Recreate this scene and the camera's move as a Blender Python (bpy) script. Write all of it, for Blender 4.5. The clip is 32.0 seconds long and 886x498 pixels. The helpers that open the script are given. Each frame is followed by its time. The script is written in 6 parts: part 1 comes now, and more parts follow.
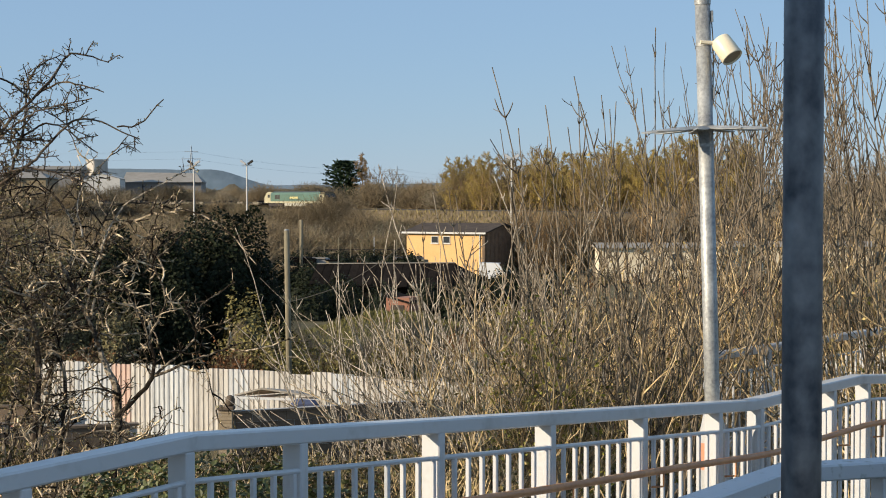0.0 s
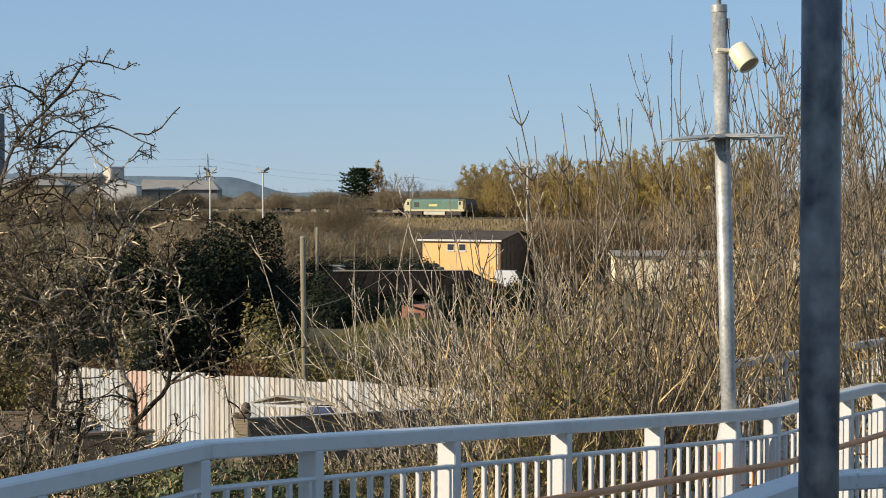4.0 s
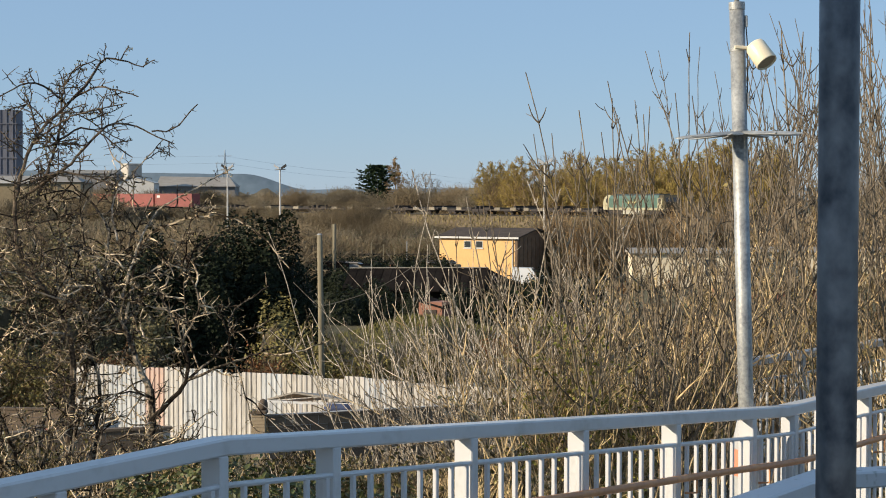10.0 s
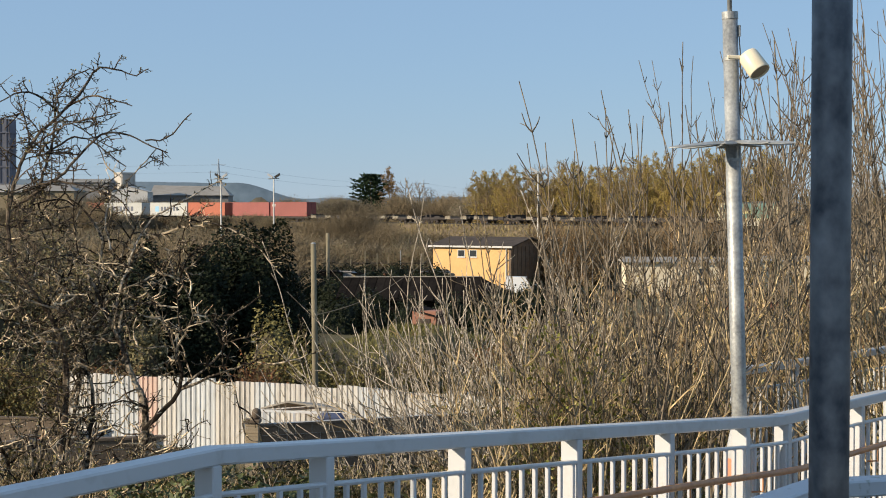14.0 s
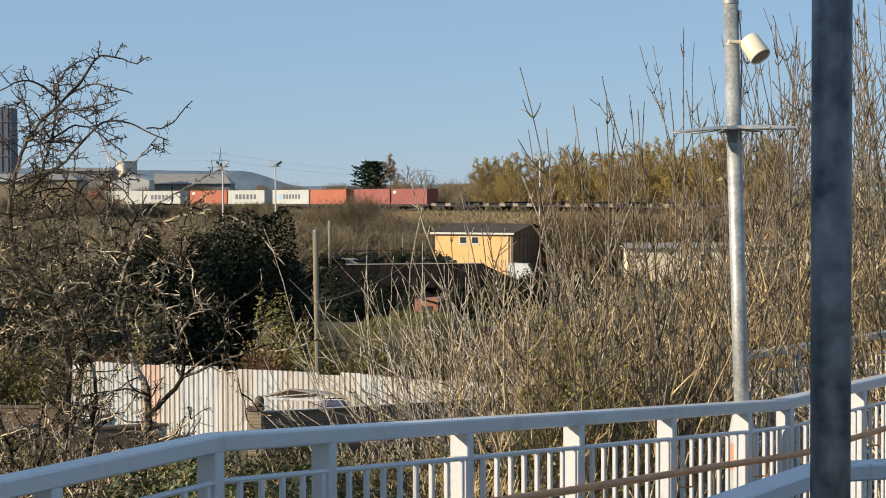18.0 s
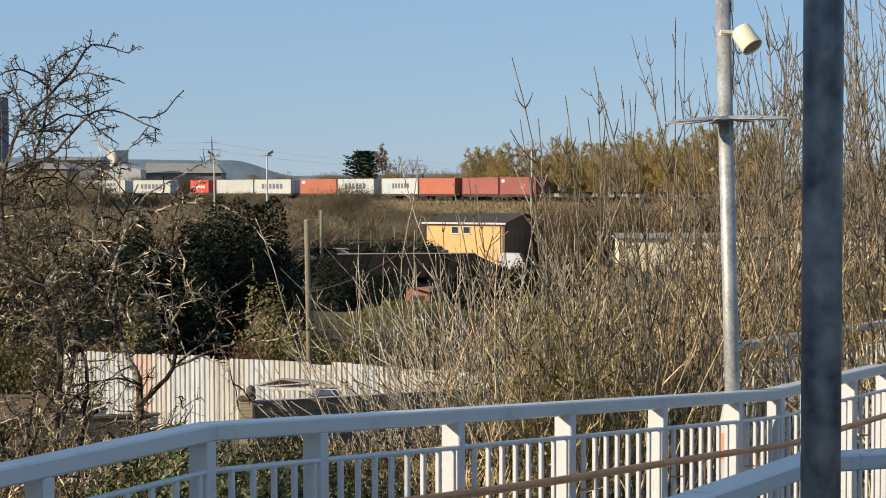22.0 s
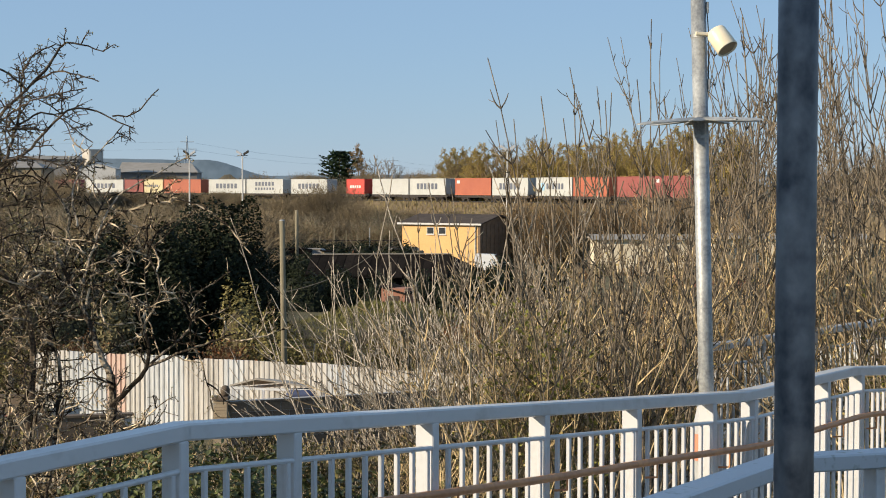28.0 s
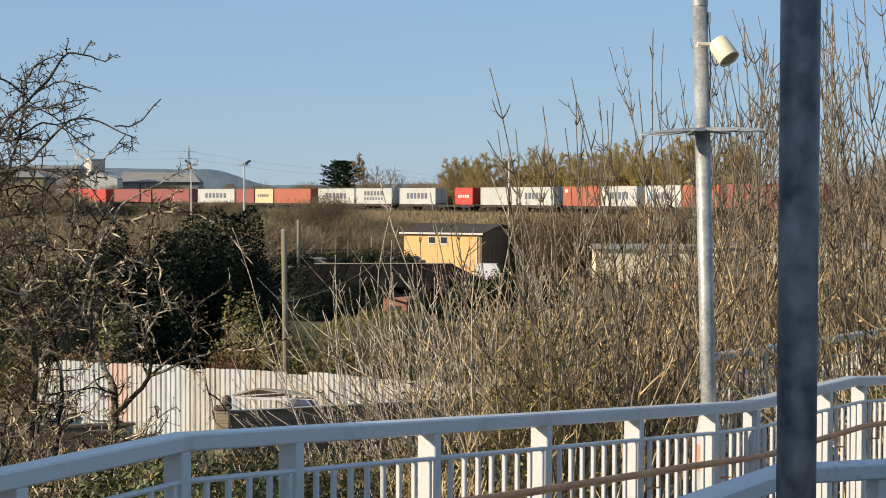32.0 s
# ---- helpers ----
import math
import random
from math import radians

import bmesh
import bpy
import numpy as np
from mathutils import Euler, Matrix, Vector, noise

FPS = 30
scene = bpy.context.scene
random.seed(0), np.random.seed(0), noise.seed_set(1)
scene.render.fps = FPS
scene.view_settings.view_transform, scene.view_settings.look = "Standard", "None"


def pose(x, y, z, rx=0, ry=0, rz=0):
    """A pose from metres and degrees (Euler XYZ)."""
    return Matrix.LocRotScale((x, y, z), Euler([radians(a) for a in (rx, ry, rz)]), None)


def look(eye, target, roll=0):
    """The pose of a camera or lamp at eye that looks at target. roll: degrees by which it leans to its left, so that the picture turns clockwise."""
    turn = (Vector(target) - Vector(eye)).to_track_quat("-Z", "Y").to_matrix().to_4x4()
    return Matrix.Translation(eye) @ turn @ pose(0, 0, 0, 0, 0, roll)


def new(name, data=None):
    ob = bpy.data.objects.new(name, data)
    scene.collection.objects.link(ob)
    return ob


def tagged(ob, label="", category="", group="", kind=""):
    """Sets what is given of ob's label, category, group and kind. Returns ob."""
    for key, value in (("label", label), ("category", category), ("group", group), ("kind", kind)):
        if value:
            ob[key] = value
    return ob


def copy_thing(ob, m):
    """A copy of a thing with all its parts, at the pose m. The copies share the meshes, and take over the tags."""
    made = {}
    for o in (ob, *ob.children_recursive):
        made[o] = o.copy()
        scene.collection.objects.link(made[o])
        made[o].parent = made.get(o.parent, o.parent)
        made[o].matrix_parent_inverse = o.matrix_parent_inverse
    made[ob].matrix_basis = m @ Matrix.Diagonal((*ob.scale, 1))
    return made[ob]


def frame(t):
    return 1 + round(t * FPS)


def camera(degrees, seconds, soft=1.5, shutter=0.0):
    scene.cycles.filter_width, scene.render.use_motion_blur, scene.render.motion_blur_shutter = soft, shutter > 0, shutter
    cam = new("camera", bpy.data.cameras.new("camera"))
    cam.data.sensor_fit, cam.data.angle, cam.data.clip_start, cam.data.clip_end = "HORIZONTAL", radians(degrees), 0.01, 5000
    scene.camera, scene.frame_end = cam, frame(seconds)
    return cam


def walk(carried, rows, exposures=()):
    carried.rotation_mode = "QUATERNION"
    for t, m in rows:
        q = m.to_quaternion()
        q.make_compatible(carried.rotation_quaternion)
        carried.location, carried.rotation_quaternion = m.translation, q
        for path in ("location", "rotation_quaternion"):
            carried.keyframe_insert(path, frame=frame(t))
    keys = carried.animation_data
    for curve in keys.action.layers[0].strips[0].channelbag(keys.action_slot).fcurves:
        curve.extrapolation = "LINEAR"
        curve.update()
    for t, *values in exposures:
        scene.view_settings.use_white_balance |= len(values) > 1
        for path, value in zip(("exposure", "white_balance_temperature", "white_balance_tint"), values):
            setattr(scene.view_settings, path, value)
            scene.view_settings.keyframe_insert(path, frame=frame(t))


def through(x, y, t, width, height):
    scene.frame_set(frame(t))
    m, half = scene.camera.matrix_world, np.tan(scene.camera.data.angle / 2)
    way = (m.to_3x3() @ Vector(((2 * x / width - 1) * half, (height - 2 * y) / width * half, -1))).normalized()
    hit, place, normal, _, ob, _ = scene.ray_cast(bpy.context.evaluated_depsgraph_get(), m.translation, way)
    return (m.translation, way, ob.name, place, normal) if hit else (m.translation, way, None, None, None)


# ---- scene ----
CAMERA_Z = 7.0
LENS = 29.67
cam = camera(LENS, 32.0, soft=1.0)
# seconds, eye x y z (offsets from the standing point), pitch, yaw to the right, roll
PATH = [
    (0, 0.0000, 0.0000, 0.0000, -1.7609, 0.0000, 0.0000),
    (0.5, -0.0003, -0.0021, 0.0011, -1.7365, -0.1761, -0.0156),
    (1, -0.0011, -0.0016, 0.0006, -1.6812, -0.3030, 0.1275),
    (1.5, 0.0012, 0.0116, 0.0007, -1.5720, -0.3781, 0.1083),
    (2, -0.0010, 0.0011, 0.0017, -1.4788, -0.3550, 0.1691),
    (2.5, -0.0010, -0.0014, 0.0007, -1.4319, -0.3507, 0.2113),
    (3, 0.0000, 0.0062, -0.0005, -1.4304, -0.4108, 0.1726),
    (3.5, -0.0002, 0.0089, 0.0013, -1.4560, -0.4956, 0.0829),
    (5.5, -0.0018, 0.0014, 0.0018, -1.6313, -0.6194, 0.0664),
    (6, -0.0016, -0.0058, 0.0024, -1.6391, -0.6234, 0.0581),
    (6.5, 0.0003, -0.0018, -0.0004, -1.6126, -0.6420, 0.1084),
    (7, -0.0009, 0.0023, 0.0013, -1.5809, -0.6535, 0.0340),
    (7.5, 0.0003, -0.0019, -0.0009, -1.5497, -0.6718, 0.0992),
    (8, -0.0001, -0.0086, 0.0025, -1.5506, -0.6938, 0.0534),
    (8.5, -0.0007, -0.0015, 0.0003, -1.5722, -0.7664, 0.0972),
    (9, 0.0005, 0.0036, -0.0022, -1.5936, -0.8889, 0.1601),
    (9.5, -0.0011, 0.0015, 0.0012, -1.6191, -1.0266, 0.1978),
    (10, -0.0025, -0.0027, 0.0015, -1.6025, -1.1222, 0.1047),
    (10.5, -0.0027, -0.0117, 0.0012, -1.5781, -1.1546, 0.1320),
    (11, -0.0011, -0.0140, 0.0026, -1.5524, -1.1446, 0.0843),
    (11.5, -0.0003, -0.0066, 0.0025, -1.5282, -1.1233, 0.1157),
    (12, -0.0008, -0.0074, 0.0042, -1.4850, -1.0932, 0.1650),
    (12.5, -0.0012, -0.0101, 0.0018, -1.4225, -1.0561, 0.2145),
    (13, -0.0005, -0.0084, 0.0040, -1.3642, -1.0233, 0.1546),
    (13.5, -0.0011, -0.0146, 0.0005, -1.3057, -0.9720, 0.2380),
    (14, -0.0014, -0.0064, 0.0027, -1.2949, -0.9062, 0.1202),
    (14.5, -0.0014, -0.0009, 0.0024, -1.3106, -0.8296, 0.0606),
    (16.5, 0.0011, -0.0156, 0.0005, -1.4480, -0.8570, -0.1476),
    (17, 0.0014, -0.0069, -0.0001, -1.5012, -0.9130, -0.1232),
    (17.5, 0.0016, -0.0059, -0.0023, -1.5892, -0.9423, -0.1316),
    (18, 0.0020, -0.0100, -0.0008, -1.7399, -0.9765, -0.1628),
    (18.5, 0.0024, -0.0106, -0.0015, -1.8515, -1.0072, -0.1848),
    (19, 0.0016, 0.0005, -0.0004, -1.9265, -1.0488, -0.2553),
    (19.5, 0.0020, -0.0116, -0.0015, -1.9322, -1.0633, -0.2409),
    (20, 0.0013, -0.0130, -0.0012, -1.9354, -1.0370, -0.2371),
    (20.5, 0.0029, -0.0058, -0.0000, -1.9832, -0.9791, -0.2118),
    (21, 0.0008, -0.0116, -0.0025, -2.0503, -0.8879, -0.1182),
    (21.5, 0.0052, -0.0115, -0.0010, -2.0909, -0.7981, -0.0933),
    (22, 0.0014, -0.0153, -0.0002, -2.0903, -0.6889, -0.0767),
    (22.5, 0.0036, -0.0026, 0.0020, -2.0632, -0.6100, -0.0927),
    (23, 0.0036, -0.0069, -0.0014, -2.0048, -0.5246, -0.0634),
    (23.5, 0.0022, 0.0043, -0.0015, -1.9868, -0.4511, -0.0825),
    (24, 0.0011, -0.0073, -0.0012, -2.0059, -0.4130, -0.0735),
    (24.5, -0.0002, 0.0005, -0.0026, -2.0323, -0.3861, -0.0419),
    (25, 0.0037, 0.0002, -0.0033, -2.0578, -0.3810, -0.0443),
    (25.5, 0.0008, -0.0082, 0.0001, -2.0478, -0.3240, -0.0364),
    (27.5, 0.0049, 0.0009, -0.0037, -2.0561, 0.0949, 0.1233),
    (28, 0.0048, -0.0046, -0.0039, -2.0662, 0.1513, 0.1850),
    (28.5, 0.0044, 0.0033, -0.0034, -2.0635, 0.1581, 0.1734),
    (29, 0.0027, -0.0051, -0.0009, -2.0539, 0.1207, 0.0746),
    (29.5, 0.0033, 0.0011, -0.0020, -2.0549, 0.0908, 0.0590),
    (30, 0.0012, 0.0019, -0.0037, -2.0564, 0.0894, 0.1193),
    (30.5, 0.0028, -0.0095, -0.0012, -2.0651, 0.0588, 0.0681),
    (31, 0.0050, 0.0005, -0.0043, -1.9936, 0.0354, 0.1209),
    (31.5, 0.0015, 0.0076, -0.0027, -1.8826, 0.0594, 0.1252),
    (32, 0.0029, -0.0069, 0.0007, -1.7428, 0.0933, 0.1812),
]
walk(cam, [(t, pose(x, y, CAMERA_Z + z, 90 + p, 0, -a) @ pose(0, 0, 0, 0, 0, r)) for t, x, y, z, p, a, r in PATH],
     exposures=[(0.0, 0.3), (32.0, 0.3)])

# ---- light ----
SUN_AZ, SUN_EL = radians(246), radians(21)
world = bpy.data.worlds.new("sky")
scene.world = world
world.use_nodes = True
wn, wl = world.node_tree.nodes, world.node_tree.links
sky = wn.new("ShaderNodeTexSky")
sky.sky_type, sky.sun_disc = "NISHITA", False
sky.sun_elevation, sky.sun_rotation = SUN_EL, SUN_AZ
sky.air_density, sky.dust_density, sky.ozone_density = 1.0, 0.0, 4.5
wn["Background"].inputs["Strength"].default_value = 0.13
haze = wn.new("ShaderNodeMix")  # thin even winter haze over the clear sky
haze.data_type = "RGBA"
haze.inputs["Factor"].default_value = 0.76
haze.inputs[7].default_value = (1.75, 2.62, 3.86, 1)
wl.new(sky.outputs["Color"], haze.inputs[6])
wl.new(haze.outputs[2], wn["Background"].inputs["Color"])
sun = new("sun", bpy.data.lights.new("sun", "SUN"))
sun.data.energy, sun.data.angle, sun.data.color = 5.0, radians(0.53), (1.0, 0.86, 0.66)
to_sun = Vector((math.sin(SUN_AZ) * math.cos(SUN_EL), math.cos(SUN_AZ) * math.cos(SUN_EL), math.sin(SUN_EL)))
sun.matrix_world = look(to_sun * 60, (0, 0, 0))


# ---- materials ----
def mat(name, colour, colour2=None, scale=5.0, rough=0.7, metal=0.0, bump=0.0, bump_scale=None, fine=None,
        per_object=0.0, per_island=0.0, stretch=(1, 1, 1), spec=0.5, low=0.35, high=0.65, through=0.0):
    """A procedural surface: two colours mixed by noise at two scales, some tone change from piece to piece, relief."""
    m = bpy.data.materials.new(name)
    m.use_nodes = True
    n, l = m.node_tree.nodes, m.node_tree.links
    b = n["Principled BSDF"]
    b.inputs["Roughness"].default_value, b.inputs["Metallic"].default_value = rough, metal
    b.inputs["Specular IOR Level"].default_value = spec
    if through:
        b.inputs["Transmission Weight"].default_value = through
    colour2 = colour2 or tuple(c * 0.75 for c in colour)
    co = n.new("ShaderNodeTexCoord")
    mp = n.new("ShaderNodeMapping")
    mp.inputs["Scale"].default_value = stretch
    l.new(co.outputs["Object"], mp.inputs["Vector"])
    big, small = n.new("ShaderNodeTexNoise"), n.new("ShaderNodeTexNoise")
    for node, s in ((big, scale), (small, fine or scale * 7)):
        node.inputs["Scale"].default_value, node.inputs["Detail"].default_value = s, 4
        l.new(mp.outputs["Vector"], node.inputs["Vector"])
    add = n.new("ShaderNodeMath")
    add.operation = "MULTIPLY_ADD"
    add.inputs[1].default_value, add.inputs[2].default_value = 0.45, 0.0
    l.new(small.outputs["Fac"], add.inputs[0])
    mul = n.new("ShaderNodeMath")
    mul.operation = "MULTIPLY_ADD"
    mul.inputs[1].default_value = 0.55
    l.new(big.outputs["Fac"], mul.inputs[0])
    l.new(add.outputs[0], mul.inputs[2])
    ramp = n.new("ShaderNodeValToRGB")
    ramp.color_ramp.elements[0].position, ramp.color_ramp.elements[1].position = low, high
    ramp.color_ramp.elements[0].color, ramp.color_ramp.elements[1].color = (*colour2, 1), (*colour, 1)
    l.new(mul.outputs[0], ramp.inputs["Fac"])
    out = ramp.outputs["Color"]
    if per_object or per_island:
        src = n.new("ShaderNodeObjectInfo").outputs["Random"] if per_object else n.new("ShaderNodeNewGeometry").outputs["Random Per Island"]
        k = per_object or per_island
        mr = n.new("ShaderNodeMapRange")
        mr.inputs["To Min"].default_value, mr.inputs["To Max"].default_value = 1 - k, 1 + k
        l.new(src, mr.inputs["Value"])
        hsv = n.new("ShaderNodeHueSaturation")
        l.new(out, hsv.inputs["Color"])
        l.new(mr.outputs["Result"], hsv.inputs["Value"])
        out = hsv.outputs["Color"]
    l.new(out, b.inputs["Base Color"])
    if bump:
        bp = n.new("ShaderNodeBump")
        bp.inputs["Strength"].default_value = bump
        bp.inputs["Distance"].default_value = 0.02
        if bump_scale:
            extra = n.new("ShaderNodeTexNoise")
            extra.inputs["Scale"].default_value, extra.inputs["Detail"].default_value = bump_scale, 3
            l.new(mp.outputs["Vector"], extra.inputs["Vector"])
            l.new(extra.outputs["Fac"], bp.inputs["Height"])
        else:
            l.new(small.outputs["Fac"], bp.inputs["Height"])
        l.new(bp.outputs["Normal"], b.inputs["Normal"])
    return m


WHITE_PAINT = mat("white_paint", (0.575, 0.575, 0.57), (0.45, 0.445, 0.425), 3, 0.3, bump=0.04, low=0.25, high=0.5)
MOSSY_PAINT = mat("mossy_paint", (0.50, 0.52, 0.54), (0.13, 0.15, 0.09), 3.5, 0.4, bump=0.06, low=0.34, high=0.46)
GALV = mat("galvanised_steel", (0.50, 0.50, 0.47), (0.22, 0.225, 0.225), 5, 0.5, 0.35, bump=0.08, fine=55, low=0.36, high=0.64)
GALV_DARK = mat("weathered_galvanised_steel", (0.30, 0.33, 0.355), (0.036, 0.046, 0.064), 2.6, 0.5, 0.6, bump=0.03, fine=10, low=0.42, high=0.76, stretch=(1.3, 1.3, 1.0))
POLE_FOOT = mat("pale_grey_pole_foot", (0.45, 0.45, 0.44), (0.33, 0.33, 0.315), 5, 0.55, bump=0.06, low=0.3, high=0.6)
COPPER = mat("brown_handrail_coating", (0.60, 0.275, 0.11), (0.42, 0.18, 0.075), 6, 0.45, bump=0.05)
CREAM = mat("cream_plastic", (0.80, 0.71, 0.52), (0.74, 0.64, 0.45), 12, 0.4)
DARK = mat("dark_grille", (0.05, 0.045, 0.04), (0.03, 0.028, 0.025), 30, 0.7)
TAN_GRILLE = mat("tan_grille", (0.40, 0.31, 0.20), (0.28, 0.21, 0.13), 60, 0.6)
ORANGE_PAINT = mat("orange_patch_paint", (0.72, 0.24, 0.12), (0.60, 0.25, 0.16), 8, 0.6)
DECK = mat("ramp_deck", (0.42, 0.40, 0.36), (0.30, 0.285, 0.25), 3, 0.9, bump=0.3)
CONCRETE = mat("concrete", (0.50, 0.49, 0.46), (0.33, 0.32, 0.29), 2.5, 0.9, bump=0.3)
BLOCK = mat("concrete_block", (0.17, 0.125, 0.085), (0.085, 0.062, 0.045), 3, 0.95, bump=0.5, per_object=0.18)
PILLAR = mat("pale_brick_pillar", (0.42, 0.33, 0.22), (0.28, 0.21, 0.13), 6, 0.9, bump=0.4)
TIN = mat("whitewashed_corrugated_iron", (0.54, 0.505, 0.45), (0.26, 0.23, 0.19), 5.0, 0.65, per_object=0.1, bump=0.1, low=0.3, high=0.52, stretch=(1, 1, 0.12))
TIN_BLUE = mat("blue_white_corrugated_iron", (0.53, 0.535, 0.525), (0.28, 0.27, 0.25), 5.0, 0.65, per_object=0.08, bump=0.1, low=0.3, high=0.52, stretch=(1, 1, 0.12))
TIN_PINK = mat("faded_pink_corrugated_iron", (0.62, 0.43, 0.34), (0.48, 0.35, 0.28), 1.2, 0.7)
RENDER_ORANGE = mat("orange_render", (0.76, 0.47, 0.20), (0.66, 0.39, 0.16), 0.8, 0.9, bump=0.15)
SLATE = mat("dark_roof_sheet", (0.095, 0.075, 0.06), (0.05, 0.04, 0.034), 1.5, 0.9, bump=0.2, spec=0.15)
GABLE = mat("brown_gable_boards", (0.20, 0.145, 0.10), (0.12, 0.085, 0.06), 2, 0.9, bump=0.2, spec=0.15)
SHED_ROOF = mat("old_shed_roof", (0.022, 0.018, 0.015), (0.009, 0.0075, 0.007), 1.2, 0.95, bump=0.3, spec=0.03, per_object=0.35)
BRICK = mat("red_brick", (0.36, 0.17, 0.11), (0.26, 0.12, 0.08), 4, 0.9, bump=0.3)
WOOD_POLE = mat("weathered_timber", (0.26, 0.22, 0.14), (0.15, 0.125, 0.08), 6, 0.9, bump=0.4, stretch=(1, 1, 0.15))
STEEL_SHED = mat("grey_shed_cladding", (0.34, 0.34, 0.34), (0.26, 0.26, 0.26), 0.1, 0.7)
SHED_DARK = mat("dark_shed_cladding", (0.22, 0.21, 0.20), (0.16, 0.155, 0.15), 0.1, 0.7)
SHED_TOP = mat("weathered_shed_roofing", (0.34, 0.31, 0.27), (0.25, 0.22, 0.18), 0.08, 0.8)
PALE_WALL = mat("pale_cladding", (0.62, 0.60, 0.56), (0.52, 0.50, 0.46), 0.2, 0.8)
CREAM_WALL = mat("cream_wall", (0.76, 0.67, 0.50), (0.60, 0.51, 0.36), 0.5, 0.9)
TOWER = mat("dark_blue_grey_cladding", (0.12, 0.13, 0.165), (0.085, 0.09, 0.115), 0.3, 0.7)
TAN_WALL = mat("tan_cladding", (0.33, 0.26, 0.155), (0.22, 0.17, 0.10), 0.25, 0.85)
SILO = mat("concrete_silo", (0.52, 0.48, 0.42), (0.42, 0.38, 0.33), 0.2, 0.9)
GLASS = mat("dark_window_glass", (0.05, 0.055, 0.06), (0.04, 0.045, 0.05), 2, 0.12)
VAN_WHITE = mat("white_car_paint", (0.74, 0.74, 0.74), (0.66, 0.66, 0.65), 1, 0.3)
RUBBER = mat("rubber", (0.03, 0.03, 0.03), (0.02, 0.02, 0.02), 8, 0.9)
BLUE_SHEET = mat("blue_tarpaulin", (0.07, 0.09, 0.16), (0.05, 0.06, 0.11), 3, 0.7, bump=0.3)
RUST_PLANK = mat("orange_plank", (0.55, 0.22, 0.07), (0.40, 0.17, 0.06), 3, 0.8)
GROUND = mat("rough_ground", (0.17, 0.15, 0.08), (0.09, 0.075, 0.045), 0.35, 1.0, bump=0.6, fine=5, spec=0.15)
BALLAST = mat("ballast_and_dry_grass", (0.26, 0.19, 0.11), (0.14, 0.105, 0.06), 0.12, 1.0, bump=0.5, fine=2, spec=0.15)
GRASS = mat("meadow_grass", (0.19, 0.17, 0.062), (0.11, 0.105, 0.04), 0.8, 0.9, per_island=0.3, spec=0.15)
GRASS_DRY = mat("dry_grass", (0.30, 0.24, 0.11), (0.18, 0.14, 0.06), 0.8, 0.9, per_island=0.3, spec=0.15)
BARK_OLIVE = mat("olive_bark", (0.62, 0.47, 0.27), (0.12, 0.09, 0.048), 6, 0.85, per_object=0.4, spec=0.15)
BARK_PALE = mat("pale_bark", (0.62, 0.53, 0.41), (0.08, 0.062, 0.042), 7, 0.85, per_island=0.5, spec=0.15, low=0.38, high=0.62)
TWIG_BROWN = mat("brown_twigs", (0.68, 0.51, 0.28), (0.17, 0.12, 0.056), 5, 0.85, per_island=0.75, spec=0.15)
# Pale flecks on dark bark imitate sunlit and shaded bits of the wood.
BARK_DARK = mat("sunlit_flecked_hawthorn_bark", (0.40, 0.33, 0.24), (0.035, 0.027, 0.02), 6, 0.9, bump=0.4, per_object=0.4, spec=0.12, low=0.47, high=0.62)
# Darker copy for upper boughs, imitating their silhouette against the sky.
BARK_SILHOUETTE = mat("silhouette_hawthorn_bark", (0.20, 0.155, 0.11), (0.035, 0.026, 0.02), 7, 0.85, bump=0.3, spec=0.12, low=0.42, high=0.66)
TWIG_DARK = mat("dark_twigs", (0.62, 0.49, 0.33), (0.03, 0.022, 0.015), 3, 0.9, per_island=0.9, spec=0.12, low=0.47, high=0.58)
# Ivy leaf colour lowered to near black to carry the deep shade.
LEAF_IVY_SHADED = mat("ivy_leaves", (0.020, 0.026, 0.011), (0.009, 0.013, 0.006), 6, 0.6, per_island=0.5, spec=0.12)
LEAF_OLIVE = mat("olive_leaves", (0.25, 0.21, 0.075), (0.11, 0.095, 0.035), 6, 0.6, per_island=0.5, spec=0.15)
# Paler olive leaves that carry the sunlight on the western masses.
LEAF_OLIVE_SUNLIT = mat("sunlit_olive_ivy_leaves", (0.26, 0.215, 0.10), (0.10, 0.088, 0.04), 6, 0.55, per_island=0.5, spec=0.2)
LEAF_YELLOW = mat("yellow_autumn_leaves", (0.46, 0.34, 0.085), (0.27, 0.205, 0.075), 0.15, 0.7, per_island=0.3, spec=0.12)
LEAF_BROWN = mat("olive_brown_autumn_leaves", (0.30, 0.23, 0.085), (0.17, 0.135, 0.06), 0.15, 0.75, per_island=0.35, spec=0.12)
LEAF_RUST = mat("rusty_leaves", (0.22, 0.10, 0.04), (0.13, 0.06, 0.03), 4, 0.7, per_island=0.4, spec=0.15)
LEAF_GREEN = mat("green_ivy_leaves", (0.12, 0.13, 0.04), (0.04, 0.05, 0.018), 5, 0.5, per_island=0.5, spec=0.3)
TWIG_TALL = mat("grey_brown_bark", (0.27, 0.215, 0.15), (0.055, 0.045, 0.033), 6, 0.85, per_island=0.55, spec=0.12, low=0.38, high=0.62)
LEAF_LIME = mat("yellow_green_leaves", (0.25, 0.235, 0.05), (0.13, 0.13, 0.03), 5, 0.6, per_island=0.5, spec=0.15)
LEAF_SPUR = mat("dull_hawthorn_leaves", (0.29, 0.245, 0.11), (0.05, 0.042, 0.022), 5, 0.6, per_island=0.7, spec=0.15)
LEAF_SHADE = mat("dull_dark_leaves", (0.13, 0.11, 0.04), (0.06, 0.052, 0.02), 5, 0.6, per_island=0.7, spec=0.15)
